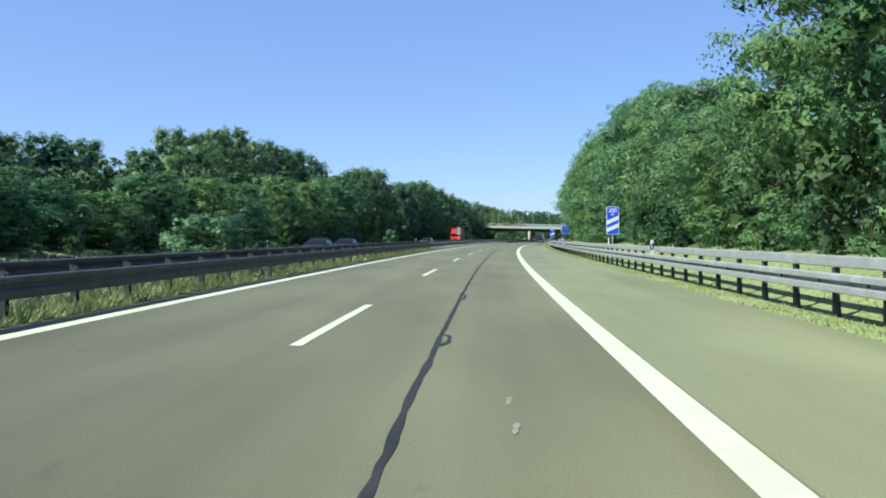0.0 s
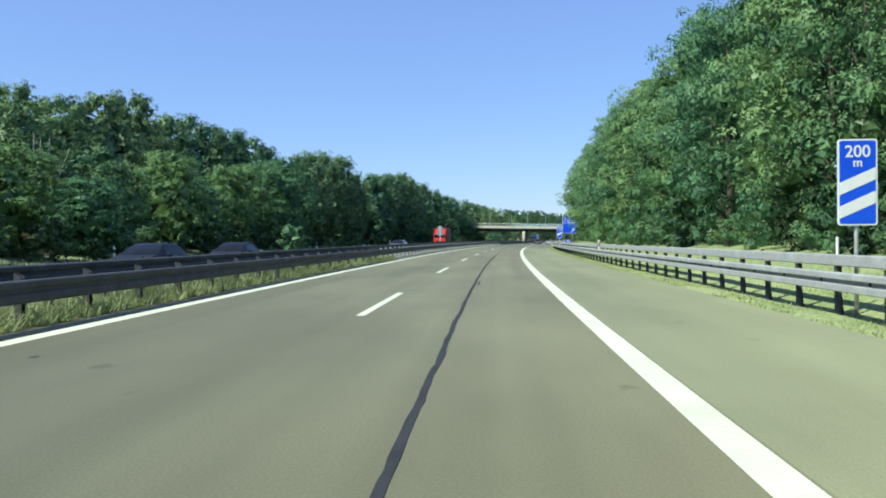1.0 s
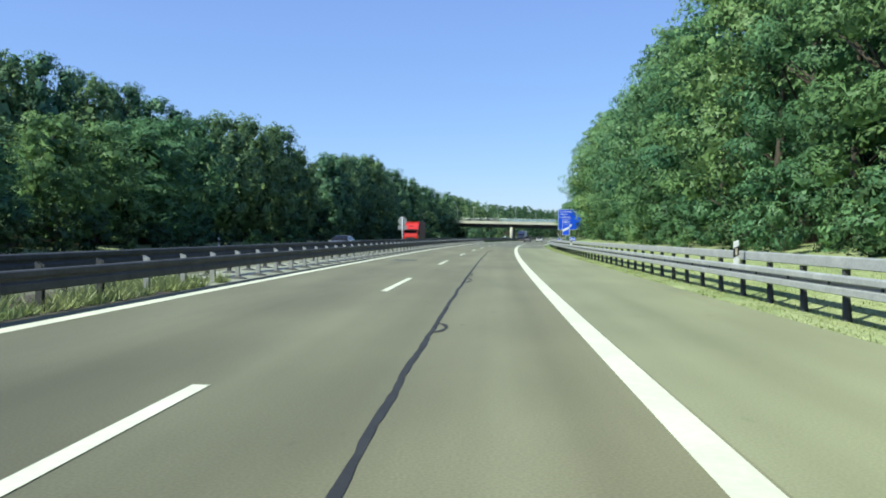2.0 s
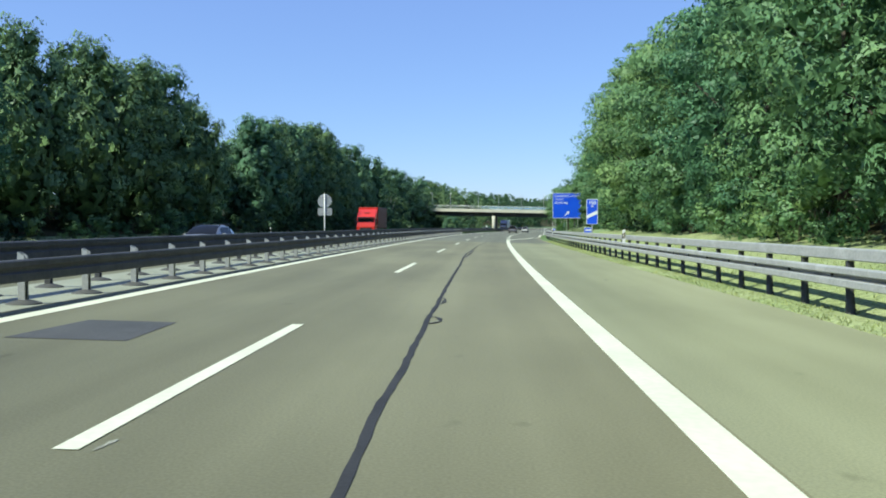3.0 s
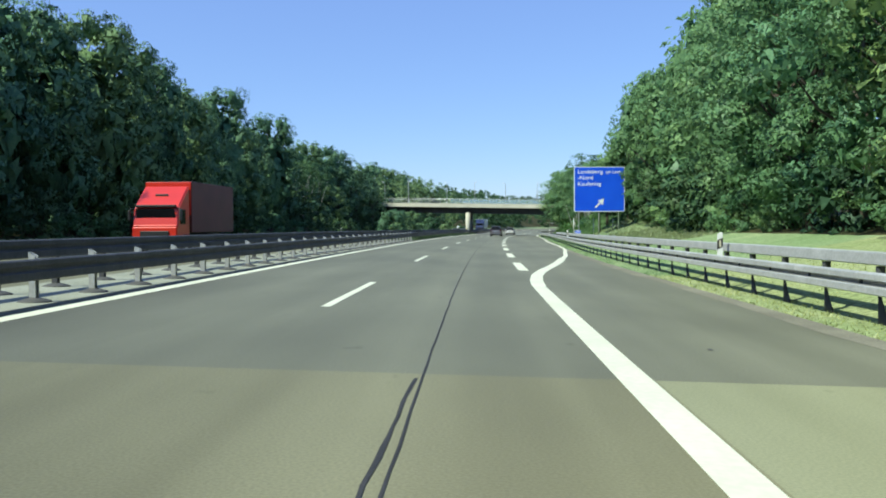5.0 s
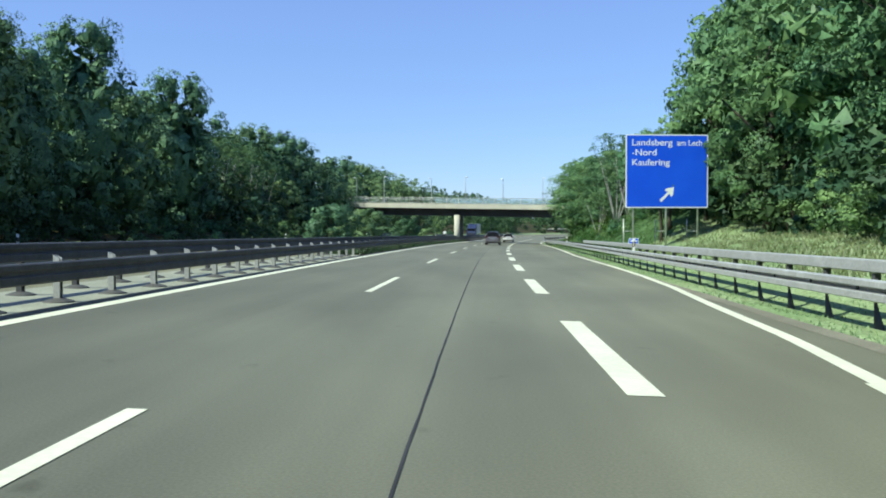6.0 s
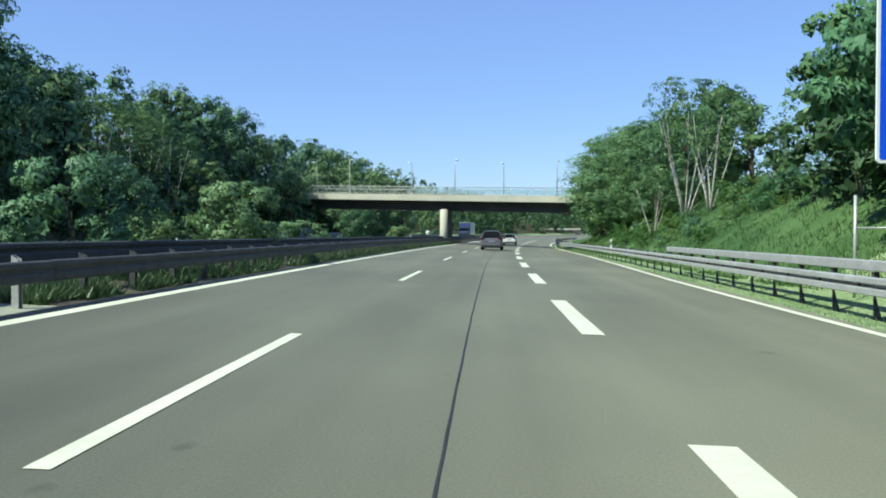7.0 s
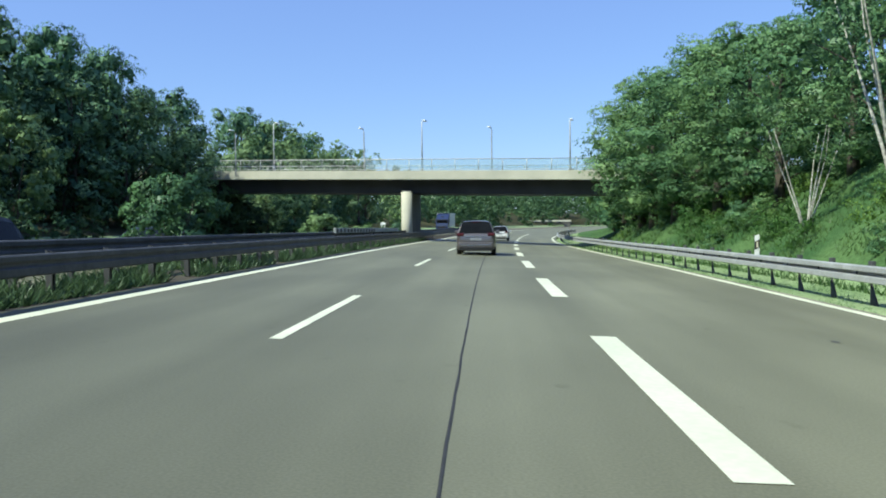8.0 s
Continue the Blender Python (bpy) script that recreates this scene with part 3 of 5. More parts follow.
barrier("grey galvanised crash barrier with a box top rail beside the verge", lambda s: float(bar_u(s)), -28, 420, 2.0, -1, 0.455, 0.90, M_ZINC, (0.875, 258.0), None, 0.30, M_ZINC_SHADE, 1.6, newer=(165, 9999))
barrier("steel crash barrier on the median edge, its shade put into a dark tone", lambda s: -4.47, -28, 420, 2.0, 1, lambda q: float(np.interp(q, (0, 225, 265), (0.335, 0.335, 0.40))), 0.76, M_ZINC_SHADE, None, (86, 235), 0.12, M_ZINC, 1.4, newer=(80, 236))
barrier("steel crash barrier facing the oncoming road, coloured dark for its shaded face", lambda s: -5.66, -28, 420, 2.0, 1, lambda q: float(np.interp(q, (0, 40, 90, 125, 200, 268), (0.46, 0.46, 0.51, 0.555, 0.58, 0.54))), 0.84, M_ZINC_SHADE, None, (86, 235), 0.12, None, 0.4)


def pier_guard():
    """A raised pale rail with dark slots on the median, before the bridge's pier."""
    g = thing("pier_guard", Matrix(), "pale raised steel guard rail with dark slots before the bridge pier", "guard rail")
    rail = box("rail", (0.12, 4.0, 0.26), M_ZINC, 0.015, (0, 2.0, 0.13))
    slot = box("slot", (0.02, 0.42, 0.19), M_BLACK, 0.004)
    leg = box("leg", (0.08, 0.08, 0.9), M_ZINC_SHADE, 0.006, (0, 0, -0.44))
    for k in range(6):
        r = part("rail", rail, g, along(296 + 4 * k, lambda q: -5.4, 4.0, 0.80, True))
        part("leg", leg, r, pose(0, 0.4, 0.0))
    for k in range(13):
        part("slot", slot, g, along(296.4 + 1.0 * k, lambda q: -5.4, 0.5, 0.93, True) @ pose(0.068, 0, 0), "dark slot")


pier_guard()


# ---- roadside posts and signs ----
def delineator(m, foot=-0.2):
    d = thing("delineator_post", m, "white plastic delineator post with a black band", "delineator post", "delineators along the verge")
    bm = bmesh.new()
    ring = [(-0.06, -0.05), (0.06, -0.05), (0.045, 0.04), (0, 0.06), (-0.045, 0.04)]
    body = mesh_of("body", [(x, y, z) for z, k in ((foot, 1), (1.0, 1)) for x, y in ring] + [(x * 0.9, y * 0.9, 1.05 + 0.03 * (x > 0)) for x, y in ring],
                   [(i, (i + 1) % 5, 5 + (i + 1) % 5, 5 + i) for i in range(5)] + [(5 + i, 5 + (i + 1) % 5, 10 + (i + 1) % 5, 10 + i) for i in range(5)] + [tuple(range(10, 15))], M_WHITE)
    bm.free()
    part("body", body, d)
    ring2 = [(x * 1.06, y * 1.06) for x, y in ring]
    band = mesh_of("black_band", [(x, y, 0.70 + 0.5 * x) for x, y in ring2] + [(x, y, 0.92 + 0.5 * x) for x, y in ring2],
                   [(i, (i + 1) % 5, 5 + (i + 1) % 5, 5 + i) for i in range(5)], M_BLACK)
    part("black_band", band, d, None, "black band")
    part("reflector", box("reflector", (0.045, 0.01, 0.16), M_REFL, 0.003, (0, -0.057, 0.81)), d, None, "pale reflector")
    return d


first = delineator(spot(33.7, 8.11, 0.25), 0.53)
for s_ in (-16, 85, 133, 181, 229.2, 277.8, 330):
    copy_thing(first, spot(s_, float(bar_u(s_)) - 0.34, 0.25))
far_post = delineator(on_ground(31.8, -20.3, 0, 180))
for s_ in (81.8, 131.8, 181.8, 231.8, 281.8):
    copy_thing(far_post, on_ground(s_, -20.3, 0, 180))


def plate(name, w, h, material, y=0.0, thick=0.02, radius=0.06, z=0.0):
    """A rounded flat board that faces -y."""
    pts = []
    for cx, cz, a0 in ((w / 2 - radius, h - radius, 0), (-w / 2 + radius, h - radius, 90), (-w / 2 + radius, radius, 180), (w / 2 - radius, radius, 270)):
        for k in range(5):
            a = radians(a0 + 22.5 * k)
            pts.append((cx + radius * math.cos(a), cz + radius * math.sin(a)))
    n = len(pts)
    verts = [(x, y, z + q) for x, q in pts] + [(x, y + thick, z + q) for x, q in pts]
    faces = [tuple(range(n - 1, -1, -1)), tuple(range(n, 2 * n))] + [(i, (i + 1) % n, n + (i + 1) % n, n + i) for i in range(n)]
    me = mesh_of(name, verts, faces, material)
    bm = bmesh.new()
    bm.from_mesh(me)
    bmesh.ops.recalc_face_normals(bm, faces=bm.faces[:])
    return bm_mesh(name, bm, material)


def poly_plate(name, pts, material, y, thick=0.004):
    n = len(pts)
    bm = bmesh.new()
    bm.from_mesh(mesh_of(name, [(x, y, z) for x, z in pts] + [(x, y + thick, z) for x, z in pts],
                         [tuple(range(n)), tuple(range(2 * n - 1, n - 1, -1))] + [(i, n + i, n + (i + 1) % n, (i + 1) % n) for i in range(n)]))
    bmesh.ops.recalc_face_normals(bm, faces=bm.faces[:])
    return bm_mesh(name, bm, material)


def lettering(text, size, parent, x, z, y, material, align="LEFT", label="", width=1.0):
    cu = bpy.data.curves.new("lettering", "FONT")
    cu.body, cu.size, cu.align_x, cu.extrude, cu.offset = text, size, align, 0.002, 0.004
    cu.materials.append(material)
    ob = new("lettering", cu)
    ob.parent = parent
    ob.matrix_basis = pose(x, y, z, 90, 0, 0) @ Matrix.Diagonal((width, 1, 1, 1))
    return tagged(ob, label)


def countdown_board(m, number, stripes):
    b = thing("countdown_sign", m, "blue exit countdown sign, %s m, with %s white diagonal" % (number, "two" if stripes == 2 else "one"), "road sign", "exit countdown signs")
    part("post", tube("post", [(0, 0.06, -0.4), (0, 0.06, 3.0)], [0.038, 0.038], M_POLE, 10), b)
    if stripes == 2:
        part("post", tube("post", [(-0.16, 0.5, -0.4), (-0.16, 0.5, 1.4)], [0.03, 0.03], M_POLE, 8), b)
    w, h, z = 0.69, 1.54, 1.6
    part("board", plate("board", w, h, M_SIGNWHITE, 0.0, 0.025, 0.05, z), b)
    part("blue_field", plate("blue_field", w - 0.06, h - 0.06, M_BLUE, -0.004, 0.004, 0.035, z + 0.03), b, None, "blue sign face")
    for k in range(stripes):
        z0 = z + (0.12 + 0.42 * k if stripes == 2 else 0.35)
        x = w / 2 - 0.03
        part("diagonal_stripe", poly_plate("diagonal_stripe", [(-x, z0), (x, z0 + 0.28), (x, z0 + 0.50), (-x, z0 + 0.22)], M_SIGNWHITE, -0.009), b, None, "white diagonal stripe")
    lettering(number, 0.30, b, 0, z + 1.22, -0.008, M_SIGNWHITE, "CENTER", "white number")
    lettering("m", 0.22, b, 0, z + 1.05, -0.008, M_SIGNWHITE, "CENTER", "white letter")
    return b


def sign_spot(s, u, dz=0.0):
    x, y, z = at(s, u, dz)
    return pose(x, y, z, 0, 0, -heading(s))


countdown_board(sign_spot(49.35, 8.70, 0.0), "200", 2)
countdown_board(sign_spot(149.35, 8.67, 0.0), "100", 1)


def exit_sign():
    x0, x1, z0, z1 = 24.0, 28.85, 2.31, 6.57
    w, h = x1 - x0, z1 - z0
    b = thing("exit_sign", pose((x0 + x1) / 2, 240.05, z0), "large blue motorway exit sign on steel posts above the verge", "road sign")
    part("board", plate("board", w, h, M_SIGNWHITE, 0.0, 0.05, 0.10), b, None, "white-edged board")
    part("blue_field", plate("blue_field", w - 0.13, h - 0.13, M_BLUE, -0.004, 0.004, 0.06, 0.065), b, None, "blue sign face")
    for px in (-1.95, -0.02, 1.85):
        base = -2.9 if px < 1 else -1.7
        part("post", tube("post", [(px, 0.12, base), (px, 0.12, h - 0.1)], [0.055, 0.055], M_POLE, 10), b)
        part("stay", tube("stay", [(px - 0.30, 1.1, base), (px - 0.30, 1.1, -0.62)], [0.035, 0.035], M_POLE, 8), b)
        part("crossbar", tube("crossbar", [(px - 0.30, 1.1, -1.35), (px, 0.12, -1.35)], [0.02, 0.02], M_POLE, 6), b)
    lettering("am Lech", 0.47, b, -w / 2 + 3.0, 3.62, -0.008, M_SIGNWHITE, "LEFT", "white place name", 0.95)
    for z, text, wide in ((3.62, "Landsberg", 1.12), (3.05, "-Nord", 1.12), (2.47, "Kaufering", 1.12)):
        lettering(text, 0.52, b, -w / 2 + 0.34, z, -0.008, M_SIGNWHITE, "LEFT", "white place name", wide)
    c, sn = math.cos(radians(45)), math.sin(radians(45))
    arrow = [(-0.55, -0.075), (0.14, -0.075), (0.06, -0.27), (0.22, -0.27), (0.60, 0), (0.22, 0.27), (0.06, 0.27), (0.14, 0.075), (-0.55, 0.075)]
    part("arrow", poly_plate("arrow", [(0.0 + x * c - z * sn, 0.78 + x * sn + z * c) for x, z in arrow], M_SIGNWHITE, -0.009), b, None, "white arrow")


exit_sign()


def small_board(m, w, h, z, label):
    b = thing("marker_sign", m, label, "road sign")
    part("post", tube("post", [(0, 0.03, -0.3), (0, 0.03, z + h)], [0.025, 0.025], M_POLE, 8), b)
    part("board", plate("board", w, h, M_SIGNWHITE, 0.0, 0.012, 0.03, z), b)
    part("blue_field", plate("blue_field", w - 0.05, h - 0.05, M_BLUE, -0.004, 0.004, 0.02, z + 0.025), b, None, "blue sign face")
    part("writing_bar", poly_plate("writing_bar", [(-w * 0.33, z + h * 0.4), (w * 0.33, z + h * 0.4), (w * 0.33, z + h * 0.62), (-w * 0.33, z + h * 0.62)], M_SIGNWHITE, -0.009), b)


small_board(sign_spot(169.5, 10.5, 0.1), 0.72, 0.46, 0.9, "small blue distance marker sign behind the barrier")
small_board(sign_spot(240, 10.6, 0.1), 0.55, 0.32, 0.9, "small blue distance marker sign behind the barrier")


def round_sign():
    b = thing("traffic_sign", sign_spot(146.5, -7.24, 0.45), "grey back of a round traffic sign with a plate below", "road sign")
    part("post", tube("post", [(0, 0, -0.3), (0, 0, 2.98)], [0.035, 0.035], M_SIGNWHITE, 10), b, None, "white post")
    disc = tube("disc", [(0, 0.05, 2.55), (0, 0.075, 2.55)], [0.41, 0.41], M_SIGNBACK, 28)
    part("disc", disc, b, None, "grey back of a round plate")
    part("rim", tube("rim", [(0, 0.045, 2.55), (0, 0.08, 2.55)], [0.42, 0.42], M_SIGNWHITE, 28, False), b)
    part("plate", plate("plate", 0.84, 0.44, M_SIGNBACK, 0.05, 0.02, 0.04, 1.70), b)
    for z in (2.3, 2.8, 1.9):
        part("clamp", box("clamp", (0.5, 0.03, 0.04), M_POLE, 0.004, (0, 0.035, z)), b)


round_sign()


def small_round_sign():
    b = thing("traffic_sign", sign_spot(324.2, -7.2, -0.45), "small round sign with a pale back beside the bridge pier", "road sign")
    part("post", tube("post", [(0, 0, -0.2), (0, 0, 2.3)], [0.03, 0.03], M_POLE, 8), b)
    part("disc", tube("disc", [(0, -0.03, 2.15), (0, -0.05, 2.15)], [0.24, 0.24], M_SIGNWHITE, 20), b, None, "pale round plate")


small_round_sign()


# ---- overpass ----
BR_A, BR_D = Vector((4.94, 330.35, 0)), Vector((0.927, -0.375, 0)).normalized()
BR_N = Vector((-BR_D.y, BR_D.x, 0))
BR_SLOPE, BR_TOP, BR_WIDE = -0.0238, 5.68, 8.6
BR_M = Matrix((BR_D, BR_N, Vector((0, 0, 1)))).transposed().to_4x4()
BR_M.translation = BR_A


def slanted(name, x0, x1, y0, y1, z0, z1, material, bevel=0.0):
    """A beam along the bridge that follows its slope; z over the slope line."""
    bm = bmesh.new()
    vs = [bm.verts.new((x, y, BR_TOP + BR_SLOPE * x + z)) for x in (x0, x1) for y in (y0, y1) for z in (z0, z1)]
    for f in ((0, 1, 3, 2), (4, 6, 7, 5), (0, 4, 5, 1), (2, 3, 7, 6), (1, 5, 7, 3), (0, 2, 6, 4)):
        bm.faces.new([vs[i] for i in f])
    bmesh.ops.recalc_face_normals(bm, faces=bm.faces[:])
    if bevel:
        bmesh.ops.bevel(bm, geom=bm.edges[:], offset=bevel, segments=2, affect="EDGES")
    return bm_mesh(name, bm, material)


def lamp_post(x, y, top, arm):
    zb = BR_TOP + BR_SLOPE * x
    m = BR_M @ pose(x, y, zb - 0.02)
    b = thing("street_lamp", m, "slim grey street lamp on the overpass", "street lamp", "lamps on the overpass")
    h = top - zb
    part("pole", tube("pole", [(0, 0, 0), (0, 0, h * 0.5), (0, 0, h - 0.25), (0, arm * 0.12, h - 0.06), (0, arm * 0.5, h)], [0.075, 0.06, 0.045, 0.04, 0.035], M_POLE, 10), b)
    part("lamp_head", box("lamp_head", (0.24, 0.62, 0.12), M_SIGNWHITE, 0.04, (0, arm * 0.75, h + 0.0)), b, None, "pale lamp head")
    part("base", tube("base", [(0, 0, 0), (0, 0, 0.5)], [0.10, 0.09], M_POLE, 10), b)


def overpass():
    b = thing("overpass_bridge", BR_M, "pale concrete overpass bridge with steel railings across the motorway", "bridge")
    part("deck", slanted("deck", -45, 70, 0.35, BR_WIDE - 0.35, -0.65, -0.1, M_CONC_SHADE), b)
    part("girder", slanted("girder", -9.6, 40.6, 1.75, BR_WIDE - 1.75, -1.86, -0.652, M_GIRDER_SHADE), b, None, "girder toned dark for the shade under the deck")
    for y0, y1 in ((0.0, 0.35), (BR_WIDE - 0.35, BR_WIDE)):
        part("edge_beam", slanted("edge_beam", -45, 70, y0, y1, -0.76, 0.0, M_CONC, 0.03), b, None, "pale concrete edge beam")
    # pale nose, dark wall: sun and shade on one pier put into colours
    pier = part("pier", box("pier", (0.86, 6.6, 6.0), M_CONC_SHADE, 0.08, (0, 0.4, 0)), b, pose(14.82, 0.25 + 3.6, 0.62, 0, 0, 13), "wall pier toned dark for shade, its rounded nose pale for sun")
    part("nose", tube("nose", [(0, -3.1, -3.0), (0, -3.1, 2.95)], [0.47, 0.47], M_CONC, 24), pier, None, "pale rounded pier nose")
    part("bearing_shelf", box("bearing_shelf", (0.8, 6.8, 0.16), M_CONC_SHADE, 0.02), b, pose(14.82, 0.25 + 3.6, 3.56, 0, 0, 13))
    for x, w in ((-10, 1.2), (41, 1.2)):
        part("abutment", box("abutment", (w, BR_WIDE, 9.0), M_CONC_SHADE, 0.05, (x, BR_WIDE / 2, 0.4)), b)
    for y in (0.16, BR_WIDE - 0.16):
        for zz, r in ((0.95, 0.03), (0.12, 0.02)):
            part("handrail", tube("handrail", [(x, y, BR_TOP + BR_SLOPE * x + zz) for x in (-45, 70)], [r, r], M_POLE, 8), b)
        rod = tube("railing_post", [(0, 0, 0), (0, 0, 0.95)], [0.03, 0.03], M_POLE, 6)
        bars = merged("railing_bars", [tube("rod", [(0.13 * k, 0, 0.12 - 0.003 * k), (0.13 * k, 0, 0.93 - 0.003 * k)], [0.008, 0.008], M_POLE, 4) for k in range(1, 15)], M_POLE)
        screen = box("screen", (1.94, 0.012, 0.82), M_SCREEN, 0.0, (1.0, 0, 0.53))
        for k in range(52):
            x = -40 + 2.0 * k
            part("railing_post", rod, b, pose(x, y, BR_TOP + BR_SLOPE * x))
            if 11 < x < 36:
                part("screen", screen, b, pose(x, y, BR_TOP + BR_SLOPE * x), "clear plastic screen")
                continue
            part("railing_bars", bars, b, pose(x, y, BR_TOP + BR_SLOPE * x))


overpass()
for x_, t_ in ((3.1, 9.95), (17.0, 9.55), (29.4, 9.1), (42.5, 8.8)):
    lamp_post(x_, 0.6, t_, 1.0)
for x_, t_ in ((-5.3, 10.3), (8.6, 9.9), (21.1, 9.5), (34, 9.1)):
    lamp_post(x_, BR_WIDE - 0.6, t_, -1.0)

# a paved run-off channel up the bank beside the bridge
ch = new("drain_channel", strip("drain_channel", np.array([318.0, 321.0, 324.0]), np.array([11.5, 12.5, 13.5]), np.array([12.2, 13.2, 14.2]), np.array([0.55, 1.15, 1.75]), M_CONC))
sol = ch.modifiers.new("thick", "SOLIDIFY")
sol.thickness = 0.12
tagged(ch, "pale concrete run-off channel up the grassy bank", "drain channel")


def far_bridge():
    b = thing("overpass_bridge", pose(96, 666, -1.6, 0, 0, -14), "distant low concrete bridge before the woods", "bridge")
    part("deck", box("deck", (30, 7, 0.9), M_CONC_SHADE, 0.05, (0, 0, 3.0)), b)
    part("edge_beam", box("edge_beam", (30, 0.4, 0.9), M_CONC, 0.03, (0, -3.72, 3.9)), b, None, "pale edge beam")
    for x_ in (-13, 13):
        part("abutment", box("abutment", (3, 8, 6), M_CONC_SHADE, 0.05, (x_, 0, 0.0)), b)


far_bridge()


# ---- trees ----
def leaf_tips(rng, pos, out, size, jitter=0.25, up=0.25):
    """Leaves as pointed triangles that lie about the foliage's surface."""
    n = len(pos)
    nrm = out + np.array([0, 0, up]) + rng.normal(0, jitter, (n, 3))
    nrm /= np.linalg.norm(nrm, axis=1)[:, None] + 1e-9
    t = np.cross(nrm, rng.normal(0, 1, (n, 3)))
    t[:, 2] -= 0.35
    t /= np.linalg.norm(t, axis=1)[:, None] + 1e-9
    b = np.cross(nrm, t)
    ln = (size * rng.uniform(0.6, 1.35, n))[:, None]
    wd = ln * rng.uniform(0.28, 0.42, n)[:, None]
    c = pos - t * ln * 0.5
    return np.stack([c - b * wd, c + t * ln - nrm * ln * 0.12, c + b * wd], 1)


def foliage_mesh(name, tips, normals, material):
    """One mesh of leaves whose shading follows the sprays that they belong to."""
    me = tris_mesh(name, tips, material)
    me.polygons.foreach_set("use_smooth", [True] * len(tips))
    me.normals_split_custom_set(np.repeat(normals, 3, axis=0).tolist())
    return me


def crown_points(rng, H, R, clear, lobes, sprays, per, inner=30, shard=2.5, round_top=0.6, z_scale=0.8, lobe=(0.28, 0.5), spray=(0.30, 0.46), face=0.4, core=0):
    """Boughs round the stem, sprays of leaves over each bough, and sparse leaves within: boughs, places, outward ways, normals, size factors."""
    boughs, pos, out, nor, big = [], [], [], [], []
    lo = clear * 0.85
    for i in range(lobes):
        f = clear + (1 - clear) * ((i + rng.uniform(0, 1)) / lobes)
        k = np.clip((f - lo) / (1.05 - lo), 0, 1)
        env = R * (math.sin(math.pi * k ** 0.8) ** round_top)
        az = i * 2.4 + rng.uniform(-0.5, 0.5)
        rad = env * rng.uniform(0.45, 0.88)
        r = R * rng.uniform(*lobe) * (0.75 + 0.35 * math.sin(math.pi * k))
        c = np.array([rad * math.cos(az), rad * math.sin(az), min(f * H, H - 0.6 * r)])
        flat = np.array([1, 1, z_scale])
        boughs.append((c, r))
        d = rng.normal(0, 0.75, (sprays, 3)) + np.array([0.45 * math.cos(az), 0.45 * math.sin(az), face])
        d /= np.linalg.norm(d, axis=1)[:, None]
        whole = c + d * r - np.array([0, 0, 0.5 * H])
        whole *= np.array([1, 1, R / H])
        whole /= np.linalg.norm(whole, axis=1)[:, None] + 1e-9
        for j in range(sprays):
            rc = r * rng.uniform(*spray)
            cc = c + d[j] * r * rng.uniform(0.58, 0.90) * flat
            e = rng.normal(0, 0.7, (per, 3)) + 0.5 * d[j] + np.array([0, 0, 0.35])
            e /= np.linalg.norm(e, axis=1)[:, None]
            reach = rng.uniform(0.45, 1.0, (per, 1)) ** 0.6
            pos.append(cc + e * rc * reach * np.array([1.1, 1.1, 0.72]))
            out.append(e)
            nn = 0.42 * e + 0.6 * d[j] + 0.35 * whole[j] + np.array([0, 0, 0.12]) + rng.normal(0, 0.1, (per, 3))
            nor.append(nn / np.linalg.norm(nn, axis=1)[:, None])
            big.append(np.ones(per))
        e = rng.normal(0, 1, (inner, 3))
        e /= np.linalg.norm(e, axis=1)[:, None]
        pos.append(c + e * r * rng.uniform(0.15, 0.62, (inner, 1)) * flat)
        out.append(e)
        nor.append(e)
        big.append(np.full(inner, shard))
    if core:
        # unseen oversized leaves added inside a closed crown to stop the sun
        e = rng.normal(0, 1, (core, 3))
        e /= np.linalg.norm(e, axis=1)[:, None]
        pos.append(np.array([0, 0, 0.46 * H]) + e * rng.uniform(0, 1, (core, 1)) ** 0.45 * np.array([0.51 * R, 0.51 * R, 0.41 * H]))
        out.append(e)
        nor.append(e)
        big.append(np.full(core, 7.5))
    return boughs, np.concatenate(pos), np.concatenate(out), np.concatenate(nor), np.concatenate(big)


